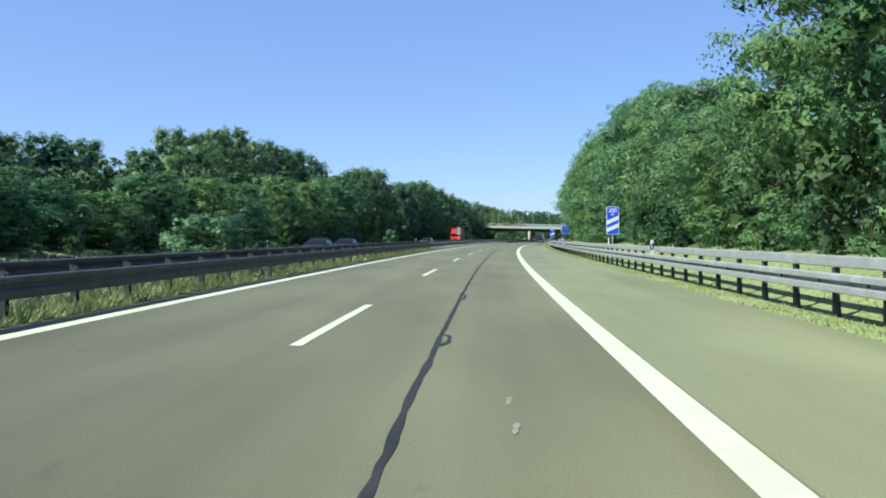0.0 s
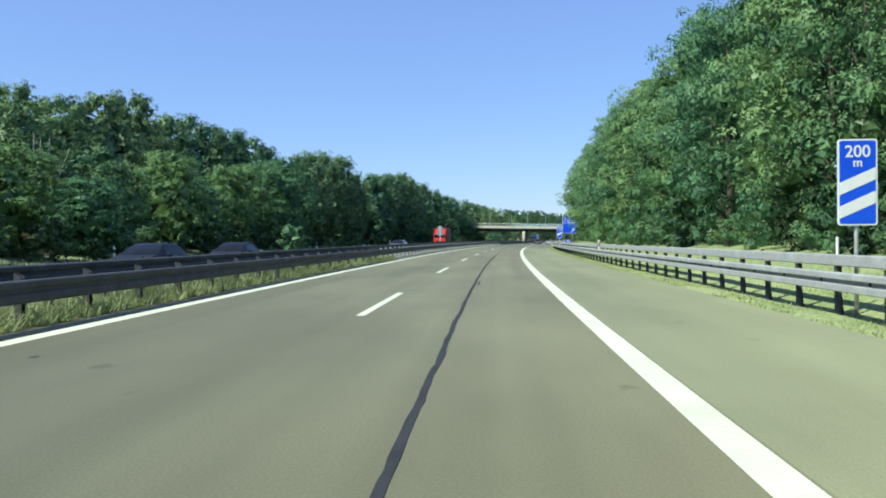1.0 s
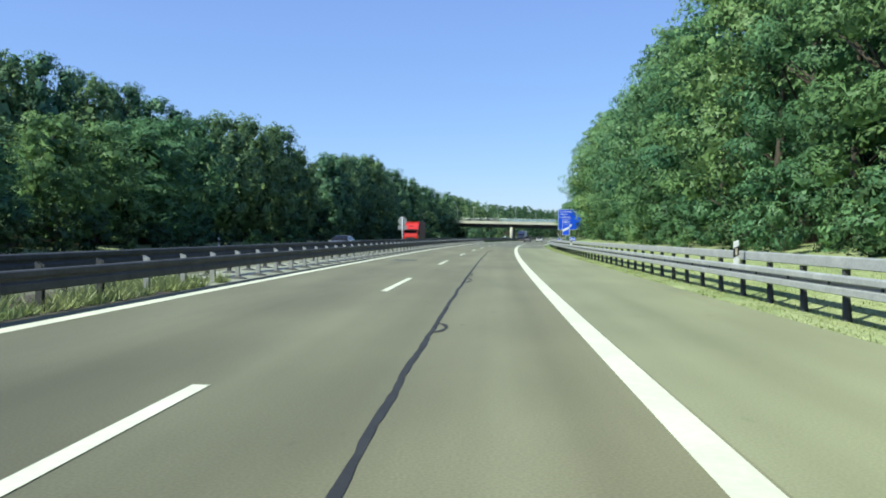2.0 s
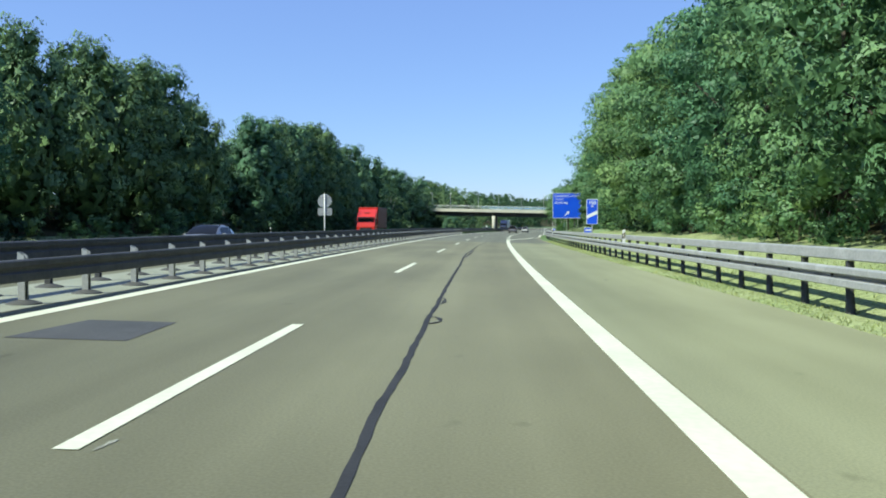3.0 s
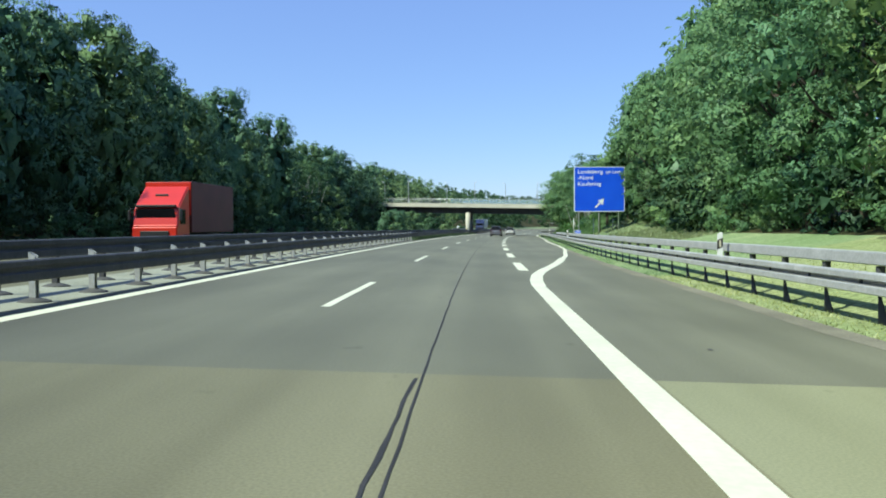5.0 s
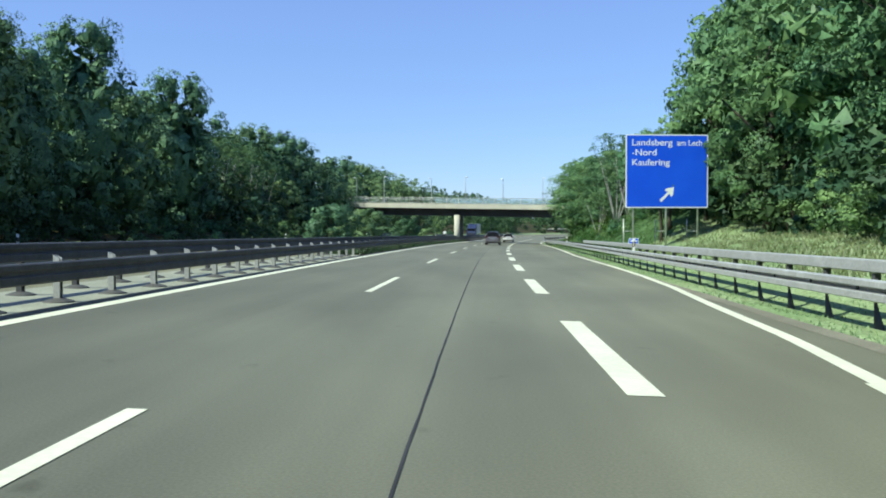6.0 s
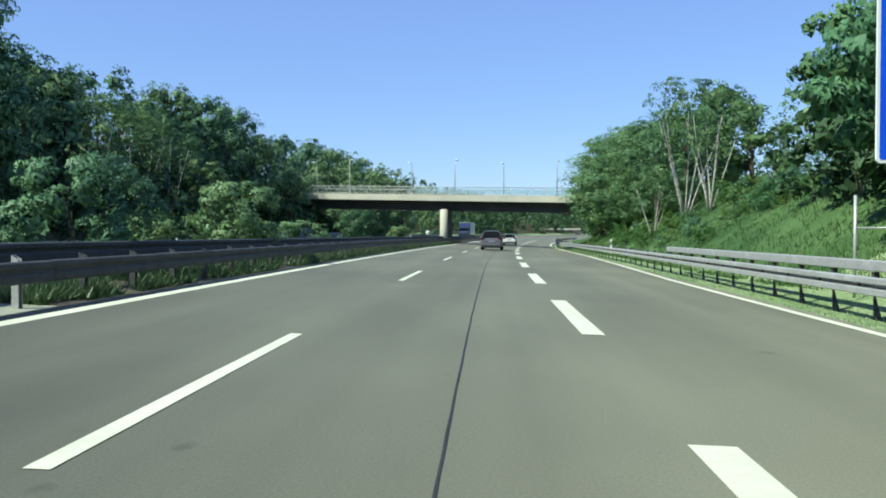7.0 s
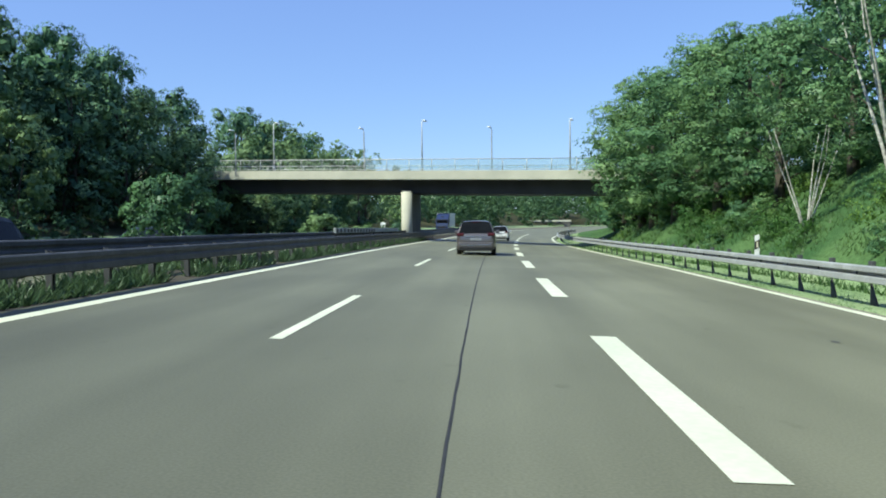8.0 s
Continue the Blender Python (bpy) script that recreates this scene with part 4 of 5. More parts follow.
def make_tree(seed, H, R, m, label, leaf_mat, clear=0.12, lobes=22, sprays=9, per=30, leaf=0.2, bark=M_BARK, limb_r=0.022, category="tree", group="forest trees", name="tree", stems=1, fan=1.6, inner=70, sides=7, **kw):
    rng = np.random.default_rng(seed)
    t = thing(name, m, label, category, group)
    boughs, pos, out, nor, big = crown_points(rng, H, R, clear, lobes, sprays, per, inner, **kw)
    tips = leaf_tips(rng, pos, out, leaf * big)
    wood = []
    for k in range(stems):
        lean = np.array([0, 0]) if stems == 1 else np.array([math.cos(2.4 * k), math.sin(2.4 * k)]) * fan * rng.uniform(0.5, 1.0)
        zs = np.linspace(-0.3, H * (0.86 if stems == 1 else 0.75), 7 if stems == 1 else 5)
        pts = [(lean[0] * max(z, 0) / H + rng.normal(0, 0.05) * z / 4, lean[1] * max(z, 0) / H + rng.normal(0, 0.05) * z / 4, z) for z in zs]
        r0 = H * limb_r / (1 if stems == 1 else 1.6)
        wood.append(tube("stem", pts, [r0 * (1.25 if i == 0 else 1.0) * (1 - 0.82 * i / (len(pts) - 1)) for i in range(len(pts))], bark, sides))
    if stems == 1:
        for c, r in boughs[:: max(1, len(boughs) // 9)]:
            z0 = max(0.1 * H, c[2] - rng.uniform(0.12, 0.25) * H)
            a = np.array([0, 0, z0])
            mid = (a + c) / 2 + rng.normal(0, 0.12, 3)
            wood.append(tube("limb", [a, mid, c], [H * limb_r * 0.38, H * limb_r * 0.24, 0.015], bark, 4))
    part("trunk", merged("trunk", wood, bark), t)
    part("crown", foliage_mesh("crown", tips, nor, leaf_mat), t)
    return t


def place_m(s, u, k, rng, dz=-0.1, wide=1.0):
    kk = k * wide
    return on_ground(s, u, dz) @ pose(0, 0, 0, 0, 0, rng.uniform(0, 360)) @ Matrix.Diagonal((kk * rng.uniform(0.92, 1.1), kk * rng.uniform(0.92, 1.1), k, 1))


def right_wood():
    rng = random.Random(5)
    lab = "leafy green deciduous tree at the sunlit forest edge"
    spec = [(101, 14.0, 3.9, 0.08), (102, 13.0, 4.3, 0.06), (103, 15.0, 3.8, 0.10), (104, 12.5, 4.0, 0.07), (105, 14.5, 4.4, 0.1)]
    protos = []
    for i, (sd, H, R, cl) in enumerate(spec):
        protos.append((make_tree(sd, H, R, place_m(-14 - 4 * i, 14 + i % 2, 1.0, rng), lab, M_LEAF if i not in (1, 3) else M_LEAF_PALE, cl, 22, 12, 40, 0.18, inner=80, z_scale=0.75, lobe=(0.32, 0.54)), H))
    back = [(make_tree(111 + i, 13.0, 4.2, place_m(-30 - 6 * i, 20, 1.0, rng), lab, M_LEAF, 0.07, 16, 8, 14, 0.36, lobe=(0.36, 0.62)), 13.0) for i in range(2)]
    # heights of the front and back rows every 8 m from s = 4
    front = (16, 16, 16, 15, 9.5, 6.0, 8.0, 10.4, 11.6, 12.3, 12.0, 11.5, 11.5, 12.1, 12.0, 12.4, 11.8, 12.4, 12.5, 12.4, 13.6, 13.6, 12.3, 12.0, 11.7, 12.3, 12.2, 12.6, 13.4, 13.6, 14)
    behind = (15, 15, 15, 13, 8, 6, 6, 7.4, 10.5, 12, 13, 14, 14, 14, 14, 14, 14, 14.5, 15, 15, 15, 15, 15, 15, 15, 15, 15, 15, 15, 15, 14.5, 13.5)
    s = 9.0
    while s < 240:
        u = float(np.interp(s, (0, 195, 205, 228, 232, 240), (14.2, 14.2, 14.9, 18.3, 19.2, 21.0))) + float(np.interp(s, (140, 175, 200, 236), (0, 0.9, 1.6, 1.2))) + rng.uniform(-0.3, 0.9)
        want = float(np.interp(s, 4 + 8.0 * np.arange(len(front)), front)) * rng.uniform(0.97, 1.12)
        p, H = protos[rng.randrange(5)]
        copy_thing(p, place_m(s, u, want / H, rng, wide=1.0 if want > 8 else 1.3))
        s += rng.uniform(3.4, 4.6)
    s = 4.0
    while s < 250:
        p, H = back[rng.randrange(2)]
        want = float(np.interp(s, 4 + 8.0 * np.arange(len(behind)), behind)) * rng.uniform(0.97, 1.12)
        copy_thing(p, place_m(s, 20.5 + rng.uniform(-0.8, 1.5) + (1.0 if s > 225 else 0), want / H, rng))
        s += rng.uniform(5.0, 7.5)
    # high-crowned trees added, hidden behind the exit sign, to shade the ground
    shade = make_tree(120, 6.8, 2.9, place_m(245.8, 13.2, 0.98, rng), "small high-crowned tree added behind the exit sign for its shade", M_LEAF, 0.42, 14, 9, 26, 0.22, z_scale=0.7)
    copy_thing(shade, place_m(249.2, 14.4, 1.0, rng))
    copy_thing(shade, place_m(246.8, 16.2, 1.15, rng))
    for s, u, h in ((238.8, 17.6, 13.0),):
        copy_thing(protos[2][0], place_m(s, u, h / 15.0, rng, -0.1, 0.95))
    # past the sign, on the bank, and beyond the bridge
    behind_sign = ((246, 17.0, 12.2, 0.8), (250, 17.8, 11.2, 0.8), (246, 19.5, 14, 0.9), (250.5, 20.5, 14, 0.9), (253.5, 19.6, 13.2, 0.9), (256, 22, 13.5, 0.9), (258, 20.6, 12.5, 0.8), (262, 23, 12, 1), (268, 23, 8, 1), (275, 23, 7.5, 1))
    on_bank = ((288, 16.3, 7.4, 1.3), (292, 14.8, 7.9, 1.3), (296, 14.6, 8.6, 1.35),
                       (300, 14.2, 9, 1.3), (304, 14.2, 9.2, 1.35), (308, 13.6, 9.5, 1.3), (312.5, 13.0, 9.9, 1.25), (316.5, 12.8, 9.9, 1.2), (325.5, 13.5, 9.4, 1.2), (286, 20.5, 6.5, 1.3), (294, 20, 9.2, 1), (303, 21, 9.6, 1), (311, 20, 9.4, 1), (318, 19, 9.4, 1))
    beyond = ((334, 13.6, 5.5, 1.2), (339, 14.2, 6.5, 1.2), (345, 14.0, 7.5, 1.1), (352, 14.6, 8.5, 1.0), (360, 15.2, 9.5, 1.0), (369, 16.5, 10.5, 1.0), (379, 18.5, 11, 1.0), (390, 20.5, 11, 1.0), (347, 19, 10, 1.0), (357, 21, 11, 1.0), (368, 23, 12, 1.0), (381, 26, 12, 1.0))
    for s, u, h, w in behind_sign + on_bank + beyond:
        p, H = protos[rng.randrange(5)] if u < 17 and s < 330 else back[rng.randrange(2)]
        copy_thing(p, place_m(s, u, h / H, rng, -0.1, w))


right_wood()


def left_wood():
    rng = random.Random(9)
    lab = "dark green deciduous tree in the shaded wood beyond the oncoming road"
    dome = "broad round-crowned deciduous tree in the shaded wood beyond the oncoming road"
    protos = [(make_tree(201 + i, 13.0, 4.0, place_m(-10 - 5 * i, -27, 1.0, rng), lab, M_LEAF_L, 0.05, 17, 10, 32, 0.24, inner=60, lobe=(0.38, 0.60), z_scale=0.85), 13.0) for i in range(3)]
    # the sunlit part gets lighter leaves: the fall of sun put into colour
    round_ones = [make_tree(221 + i, 14.0, 5.3, place_m(-14 - 7 * i, -30, 1.0, rng), dome if i < 3 else "broad green deciduous tree in the sunlit part of the wood", M_LEAF_L if i < 3 else M_LEAF, 0.03, 46, 8, 24, 0.20, inner=52 if i < 3 else 46, core=900 if i < 3 else 500, shard=3.4, lobe=(0.26, 0.40), spray=(0.32, 0.46), round_top=0.5) for i in range(5)]
    hidden = [(make_tree(211 + i, 13.0, 4.2, place_m(-12 - 6 * i, -36, 1.0, rng), lab, M_LEAF_L, 0.2, 12, 8, 16, 0.32, inner=60, shard=2.2, lobe=(0.4, 0.66), z_scale=0.85), 13.0) for i in range(3)]
    top_z = [0.985 * max(v.co.z for c in t.children for v in c.data.vertices) for t in round_ones]
    wide_r = [0.98 * max(v.co.x for c in t.children for v in c.data.vertices) for t in round_ones]

    def dome_tree(n, s, u, h, R):
        k = h / top_z[n]
        copy_thing(round_ones[n], place_m(s, u, k, rng, -0.1, R / wide_r[n] / k))

    # crown by crown: place, height of the top over the road, radius; first a low front and a tall rear tier
    low_front = ((46, -25.5, 5.4, 3.2), (52.5, -25.8, 5.2, 3.2), (59, -25.5, 4.7, 3.0), (65.5, -24.9, 6.5, 3.3), (72, -26.2, 5.0, 2.9), (79, -25.3, 7.1, 3.2), (86.5, -24.4, 5.6, 3.0), (94, -26.2, 7.3, 3.4), (101.5, -25.0, 8.9, 3.0),
              (108, -26.0, 7.2, 3.4), (115.5, -25.0, 9.0, 3.6), (122.5, -26.0, 9.2, 3.7), (130, -25.8, 10.7, 4.4), (138, -25.5, 11.8, 4.6), (146, -25.5, 13.4, 4.8))
    rear_tier = ((60, -38, 9.6, 4.0), (67, -38.5, 10.2, 4.0), (74, -38, 10.7, 4.0), (80.5, -38, 11.0, 3.8), (93, -38, 11.4, 3.8), (100.5, -38, 14.8, 4.0), (108, -38.4, 15.0, 4.4), (115, -38, 16.4, 4.6), (121.8, -38, 17.6, 4.6),
              (128.5, -38, 16.2, 4.2), (135.5, -38, 17.4, 4.6), (144, -38, 17.3, 4.8), (151.5, -38, 17.6, 4.8), (158.5, -38, 17.4, 4.8), (166, -38, 16.4, 4.6))
    # the tall shaded wall
    tall_front = ((154.5, -25.5, 14.3, 5.2), (161.5, -25.8, 14.5, 5.2), (167.3, -25.8, 14.9, 4.7), (173.6, -24.8, 12.4, 4.0), (182, -27.5, 10.6, 4.2), (188, -32, 12.4, 4.2), (194, -25.5, 14.2, 4.8), (200, -25.8, 14.6, 4.8),
              (206.5, -25.5, 14.9, 5.0), (212.5, -25.6, 15.3, 5.0), (218.5, -25.5, 16.4, 5.4), (225.5, -25.6, 16.0, 5.2), (230.5, -25.5, 15.4, 4.4), (236.8, -25.5, 14.2, 4.0), (241.5, -26, 12.6, 4.2), (250, -26.4, 16.3, 5.0),
              (257.5, -26.5, 12.5, 4.0), (266, -26.2, 15.6, 4.6), (271.5, -28.5, 13.0, 4.2))
    # set back towards the bridge
    bridge_end = ((277, -32, 13.2, 4.2), (283, -34, 14.0, 4.4), (289.5, -34, 14.4, 4.4), (296, -41, 16.0, 4.6), (303, -41, 17.6, 4.8), (310.5, -33.5, 16.9, 4.7), (316.5, -31.5, 16.7, 5.0), (323, -30.5, 16.4, 5.0))
    for n, (s, u, top, R) in enumerate(low_front + rear_tier + tall_front + bridge_end):
        dome_tree((n * 2 + n // 5) % 3 if s > 141 or u < -30 else 3 + (n + n // 3) % 2, s, u, top - float(rise(s, u)), R)
    # heights of the rows behind, every 8 m: low near the start and in a dip, tall between
    middle = (8.0, 8.0, 8.0, 8.0, 8.0, 8.0, 8.0, 7.2, 7.3, 5.6, 6.6, 8.6, 10.2, 11.0, 11.4, 11.6, 12.0, 10.6, 11.4, 11.4, 11.9, 12.5, 12.9, 10.8, 9.6, 9.9, 12.0, 13.2, 13.9, 14.7, 13.9, 12.0, 14.0, 11.6, 13.0, 13.1, 11.5, 11.8, 13.0, 13.1, 12.4)
    back = (8.0, 8.0, 8.0, 8.0, 8.0, 8.0, 8.0, 8.0, 8.0, 7.6, 7.9, 6.1, 7.2, 10.0, 11.8, 13.3, 12.6, 13.1, 13.0, 13.4, 11.9, 12.6, 12.9, 12.8, 13.4, 10.3, 10.8, 11.1, 12.7, 13.5, 13.9, 14.3, 15.1, 14.6, 16.0, 13.9, 14.5, 11.7, 12.6, 14.0, 15.1)
    for u0, s0, s1, step, tall in ((-25.5, -4, 46, 5.0, middle), (-31.5, 8, 290, 6.4, middle), (-39, 172, 328, 8.5, back)):
        s = s0
        while s < s1:
            p, H = hidden[rng.randrange(3)] if u0 < -31.3 else protos[rng.randrange(3)]
            k = float(np.interp(s, np.arange(41) * 8.0, tall)) * rng.uniform(0.88, 1.15) / H * (0.62 if s < 140 else 0.86 if s < 272 else 1.0)
            copy_thing(p, place_m(s, (-36.0 if s > 272 and u0 == -31.5 else u0) + rng.uniform(-1.0, 1.0), k, rng, -0.1, min(1.3, max(0.9, 0.85 / k))))
            s += step * rng.uniform(0.8, 1.2)
    for s, u, h in ((324, -24, 8.6), (329, -25.5, 9.6), (333, -29, 12.0), (327, -28.0, 12.2), (320.5, -27.5, 11.0), (314.5, -28.5, 11.0)):
        p, H = protos[rng.randrange(3)]
        copy_thing(p, place_m(s, u, h / H, rng, -0.1, 1.1))
    # dense wood beyond the bridge, its crowns over the railing
    for s, u, h in ((336, -24.5, 5.0), (341, -26.5, 6.0), (345, -23.5, 5.2), (350, -25, 6), (355, -23.4, 5.8), (360, -25.5, 6.5), (366, -23.5, 6.5), (372, -24, 6.8), (352, -29, 9), (361, -32, 13.6), (366, -35, 14.6),
                    (368, -30.5, 13.8), (374, -33, 14), (378, -29.5, 13.2), (384, -31, 13.6), (384, -26, 12.0), (390, -27.5, 12.2), (383, -21.8, 11.4), (392, -22.8, 10.5), (379, -25, 9), (373, -27, 9.5)):
        p, H = protos[rng.randrange(3)]
        copy_thing(p, place_m(s, u, h / H, rng, -0.1, 1.0 if h > 8 else 1.35))


left_wood()


def birch_clumps():
    rng = random.Random(3)
    lab = "slender multi-stemmed birch with white bark on the bank"
    b = make_tree(301, 8.5, 3.0, place_m(277.2, 15.6, 0.92, rng), lab, M_LEAF_BIRCH, 0.5, 22, 8, 24, 0.13, M_BIRCH, 0.013, "tree", "birches", "birch_tree", 6, 3.2, 14, shard=1.5, lobe=(0.2, 0.36))
    copy_thing(b, place_m(281.3, 14.9, 1.2, rng))
    copy_thing(b, place_m(284.5, 13.3, 0.62, rng))
    for s, u, k in ((297.5, -30.5, 1.35), (300.8, -29.2, 1.3), (305.5, -33.5, 1.5), (294.5, -33, 1.4), (301, -35.5, 1.5), (91, -30.5, 1.25)):
        copy_thing(b, place_m(s, u, k, rng))


birch_clumps()


def shrubs():
    rng = random.Random(21)
    protos = []
    for i, (sd, H, R, mt) in enumerate(((401, 2.6, 1.7, M_LEAF), (402, 2.0, 1.6, M_LEAF_PALE), (403, 3.2, 1.8, M_LEAF_SHADE), (404, 2.2, 1.9, M_LEAF_LIGHT))):
        lab = ("green leafy shrub at the forest edge", "pale green shrub at the forest edge", "green shrub at the forest edge, leaves toned dark for shade", "light green shrub in the sun")[i]
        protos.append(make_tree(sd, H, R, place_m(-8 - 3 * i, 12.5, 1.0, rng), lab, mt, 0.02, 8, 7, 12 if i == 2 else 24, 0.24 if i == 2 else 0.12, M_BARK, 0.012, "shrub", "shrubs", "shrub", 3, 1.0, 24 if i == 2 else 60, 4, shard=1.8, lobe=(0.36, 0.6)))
    s = 12.0
    while s < 224:
        k = rng.uniform(0.6, 1.25)
        copy_thing(protos[rng.choice((0, 0, 1, 2))], place_m(s, float(bar_u(s)) + 4.9 + float(np.interp(s, (120, 160, 224), (0, 1.4, 2.6))) + rng.uniform(-0.5, 0.9), k, rng))
        s += rng.uniform(2.0, 3.2)
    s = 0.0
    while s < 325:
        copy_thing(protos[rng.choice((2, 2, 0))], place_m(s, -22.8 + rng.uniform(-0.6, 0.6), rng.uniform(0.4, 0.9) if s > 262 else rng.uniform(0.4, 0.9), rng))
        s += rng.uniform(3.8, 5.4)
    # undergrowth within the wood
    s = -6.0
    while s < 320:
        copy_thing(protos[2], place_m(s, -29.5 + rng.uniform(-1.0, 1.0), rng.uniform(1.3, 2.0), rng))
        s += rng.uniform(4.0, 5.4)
    # the bank past the sign
    for k in range(84):
        s = rng.uniform(262, 318)
        u = float(bar_u(s)) + rng.uniform(2.4, 8.0)
        copy_thing(protos[rng.choice((3, 3, 0, 1))], place_m(s, u, rng.uniform(0.25, 0.6), rng))
    # median
    for s, u, k in ((318, -7.0, 0.8),):
        copy_thing(protos[3], place_m(s, u, k, rng, -0.1, 0.72))
    make_tree(405, 1.75, 0.62, on_ground(68.9, -6.25), "light green upright shrub between the median barriers", M_LEAF_PALE, 0.3, 10, 6, 18, 0.11, M_BARK, 0.012, "shrub", "shrubs", "shrub", 4, 1.0, 14, 5, lobe=(0.3, 0.5))
    # broad shrubs along the far side of the median
    wide = [make_tree(411, 3.2, 1.7, on_ground(242.1, -6.85), "broad grey-green shrub behind the median barriers", M_LEAF_WILLOW, 0.02, 15, 10, 40, 0.11, M_BARK, 0.012, "shrub", "median shrubs", "shrub", 4, 1.6, 110, 5, shard=1.5, lobe=(0.3, 0.5)),
            make_tree(412, 2.9, 1.48, on_ground(278.4, -6.8), "dense rounded green shrub behind the median barriers", M_LEAF_BIRCH, 0.02, 15, 10, 44, 0.10, M_BARK, 0.012, "shrub", "median shrubs", "shrub", 4, 1.4, 110, 5, shard=1.5, lobe=(0.3, 0.46))]
    for i, s, u, k, w in ((0, 246.5, -7.2, 0.62, 1.0), (0, 253.4, -6.9, 1.04, 1.0), (0, 258, -7.4, 0.66, 1.0), (0, 264.0, -6.9, 0.66, 1.35), (0, 300.6, -6.8, 0.68, 1.15), (0, 28.5, -6.8, 0.72, 1.25), (0, 313, -6.8, 0.5, 1.2)):
        copy_thing(wide[i], place_m(s, u, k, rng, -0.05, w))
    # a taller shrub before the shaded wood
    tall = make_tree(413, 7.4, 2.7, on_ground(304.6, -27.0), "tall grey-green shrub before the shaded wood", M_LEAF_WILLOW, 0.02, 18, 9, 22, 0.22, M_BARK, 0.012, "shrub", "shrubs", "shrub", 4, 1.6, 110, 5, shard=1.5, lobe=(0.3, 0.48))
    for s, u, k in ((296, -26.5, 0.5), (291.5, -27.2, 0.62)):
        copy_thing(tall, place_m(s, u, k, rng))
    copy_thing(wide[0], place_m(339, -8.2, 0.62, rng, -0.05, 0.8))
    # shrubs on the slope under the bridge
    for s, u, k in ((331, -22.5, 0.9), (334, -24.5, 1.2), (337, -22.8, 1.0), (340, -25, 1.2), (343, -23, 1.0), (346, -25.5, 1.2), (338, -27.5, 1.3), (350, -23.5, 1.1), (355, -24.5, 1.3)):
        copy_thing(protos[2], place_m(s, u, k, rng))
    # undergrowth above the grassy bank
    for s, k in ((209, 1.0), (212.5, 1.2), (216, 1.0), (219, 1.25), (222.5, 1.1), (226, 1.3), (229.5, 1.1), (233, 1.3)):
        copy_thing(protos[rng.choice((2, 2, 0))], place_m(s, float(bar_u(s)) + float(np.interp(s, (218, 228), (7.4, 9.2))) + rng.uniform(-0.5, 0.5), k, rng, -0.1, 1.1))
    # shrubs behind the exit sign, in the leaf tone darkened for shade
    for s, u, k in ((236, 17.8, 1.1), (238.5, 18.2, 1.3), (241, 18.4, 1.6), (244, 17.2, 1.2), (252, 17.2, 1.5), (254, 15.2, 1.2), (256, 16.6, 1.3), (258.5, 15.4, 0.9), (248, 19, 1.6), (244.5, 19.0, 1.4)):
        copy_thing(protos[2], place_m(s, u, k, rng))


shrubs()


def far_woods():
    rng = np.random.default_rng(77)
    allq, shaded = [], []

    def grow(p, leaf, per, into=allq):
        H, R = rng.uniform(9, 14), rng.uniform(3.2, 4.8)
        _, pos, out, _, big = crown_points(rng, H, R, 0.03, 10, 6, per, per, 1.5, lobe=(0.34, 0.58), z_scale=0.9)
        into.append(leaf_tips(rng, pos, out, leaf * big) + p)

    # beside the road beyond the overpass, finer where nearer
    for n, s0, s1, leaf, per in ((120, 350, 440, 0.42, 11), (130, 420, 570, 0.7, 6), (190, 500, 980, 0.85, 6)):
        for k in range(n):
            s = rng.uniform(s0, s1)
            side = -1 if rng.random() < 0.6 else 1
            clear = 24 if side < 0 else float(bar_u(min(s, 600))) + 5.5
            u = side * (clear + rng.uniform(0, 1) ** 1.8 * 110)
            if side < 0 and s < 352 and u > -30:
                continue
            grow(at(s, u, float(rise(s, u))), leaf, per, shaded if side < 0 and s < 450 else allq)
    # the wooded slope where the road bends away
    for k in range(230):
        x, y = rng.uniform(20, 230), rng.uniform(690, 800)
        grow(np.array([x, y, 3.0 + 0.05 * (y - 690) + 0.016 * x]), 0.85, 6)
    ob = new("far_woods", tris_mesh("far_woods", np.concatenate(allq), M_FAR))
    tagged(ob, "dense green woods in the distance beyond the overpass", "woods", kind="stuff")
    ob = new("shaded_woods", tris_mesh("shaded_woods", np.concatenate(shaded), M_LEAF_L))
    tagged(ob, "dark shaded woods beside the oncoming road beyond the overpass", "woods", kind="stuff")


far_woods()


# ---- grass and weeds ----
def blades(name, label, seed, n, s_of, u_of, height, width, material, lean=0.4):
    rng = np.random.default_rng(seed)
    s = s_of(rng, n)
    u = u_of(rng, s)
    keep = np.array([noise.noise((a * 0.5, b * 1.1, seed)) > -0.25 for a, b in zip(s, u)])
    s, u = s[keep], u[keep]
    n = len(s)
    p = at(s, u, rise(s, u) - 0.02)
    az = rng.uniform(0, 6.28, n)
    w = width * rng.uniform(0.6, 1.4, n)
    d = np.stack([np.cos(az) * w, np.sin(az) * w, np.zeros(n)], 1)
    h = rng.uniform(height[0], height[1], n) * rng.uniform(0.6, 1.0, n)
    tip = p + np.stack([rng.normal(0, lean, n) * h, rng.normal(0, lean, n) * h, h], 1)
    ob = new(name, tris_mesh(name, np.stack([p - d, p + d, tip], 1), material))
    tagged(ob, label, "grass", kind="stuff")


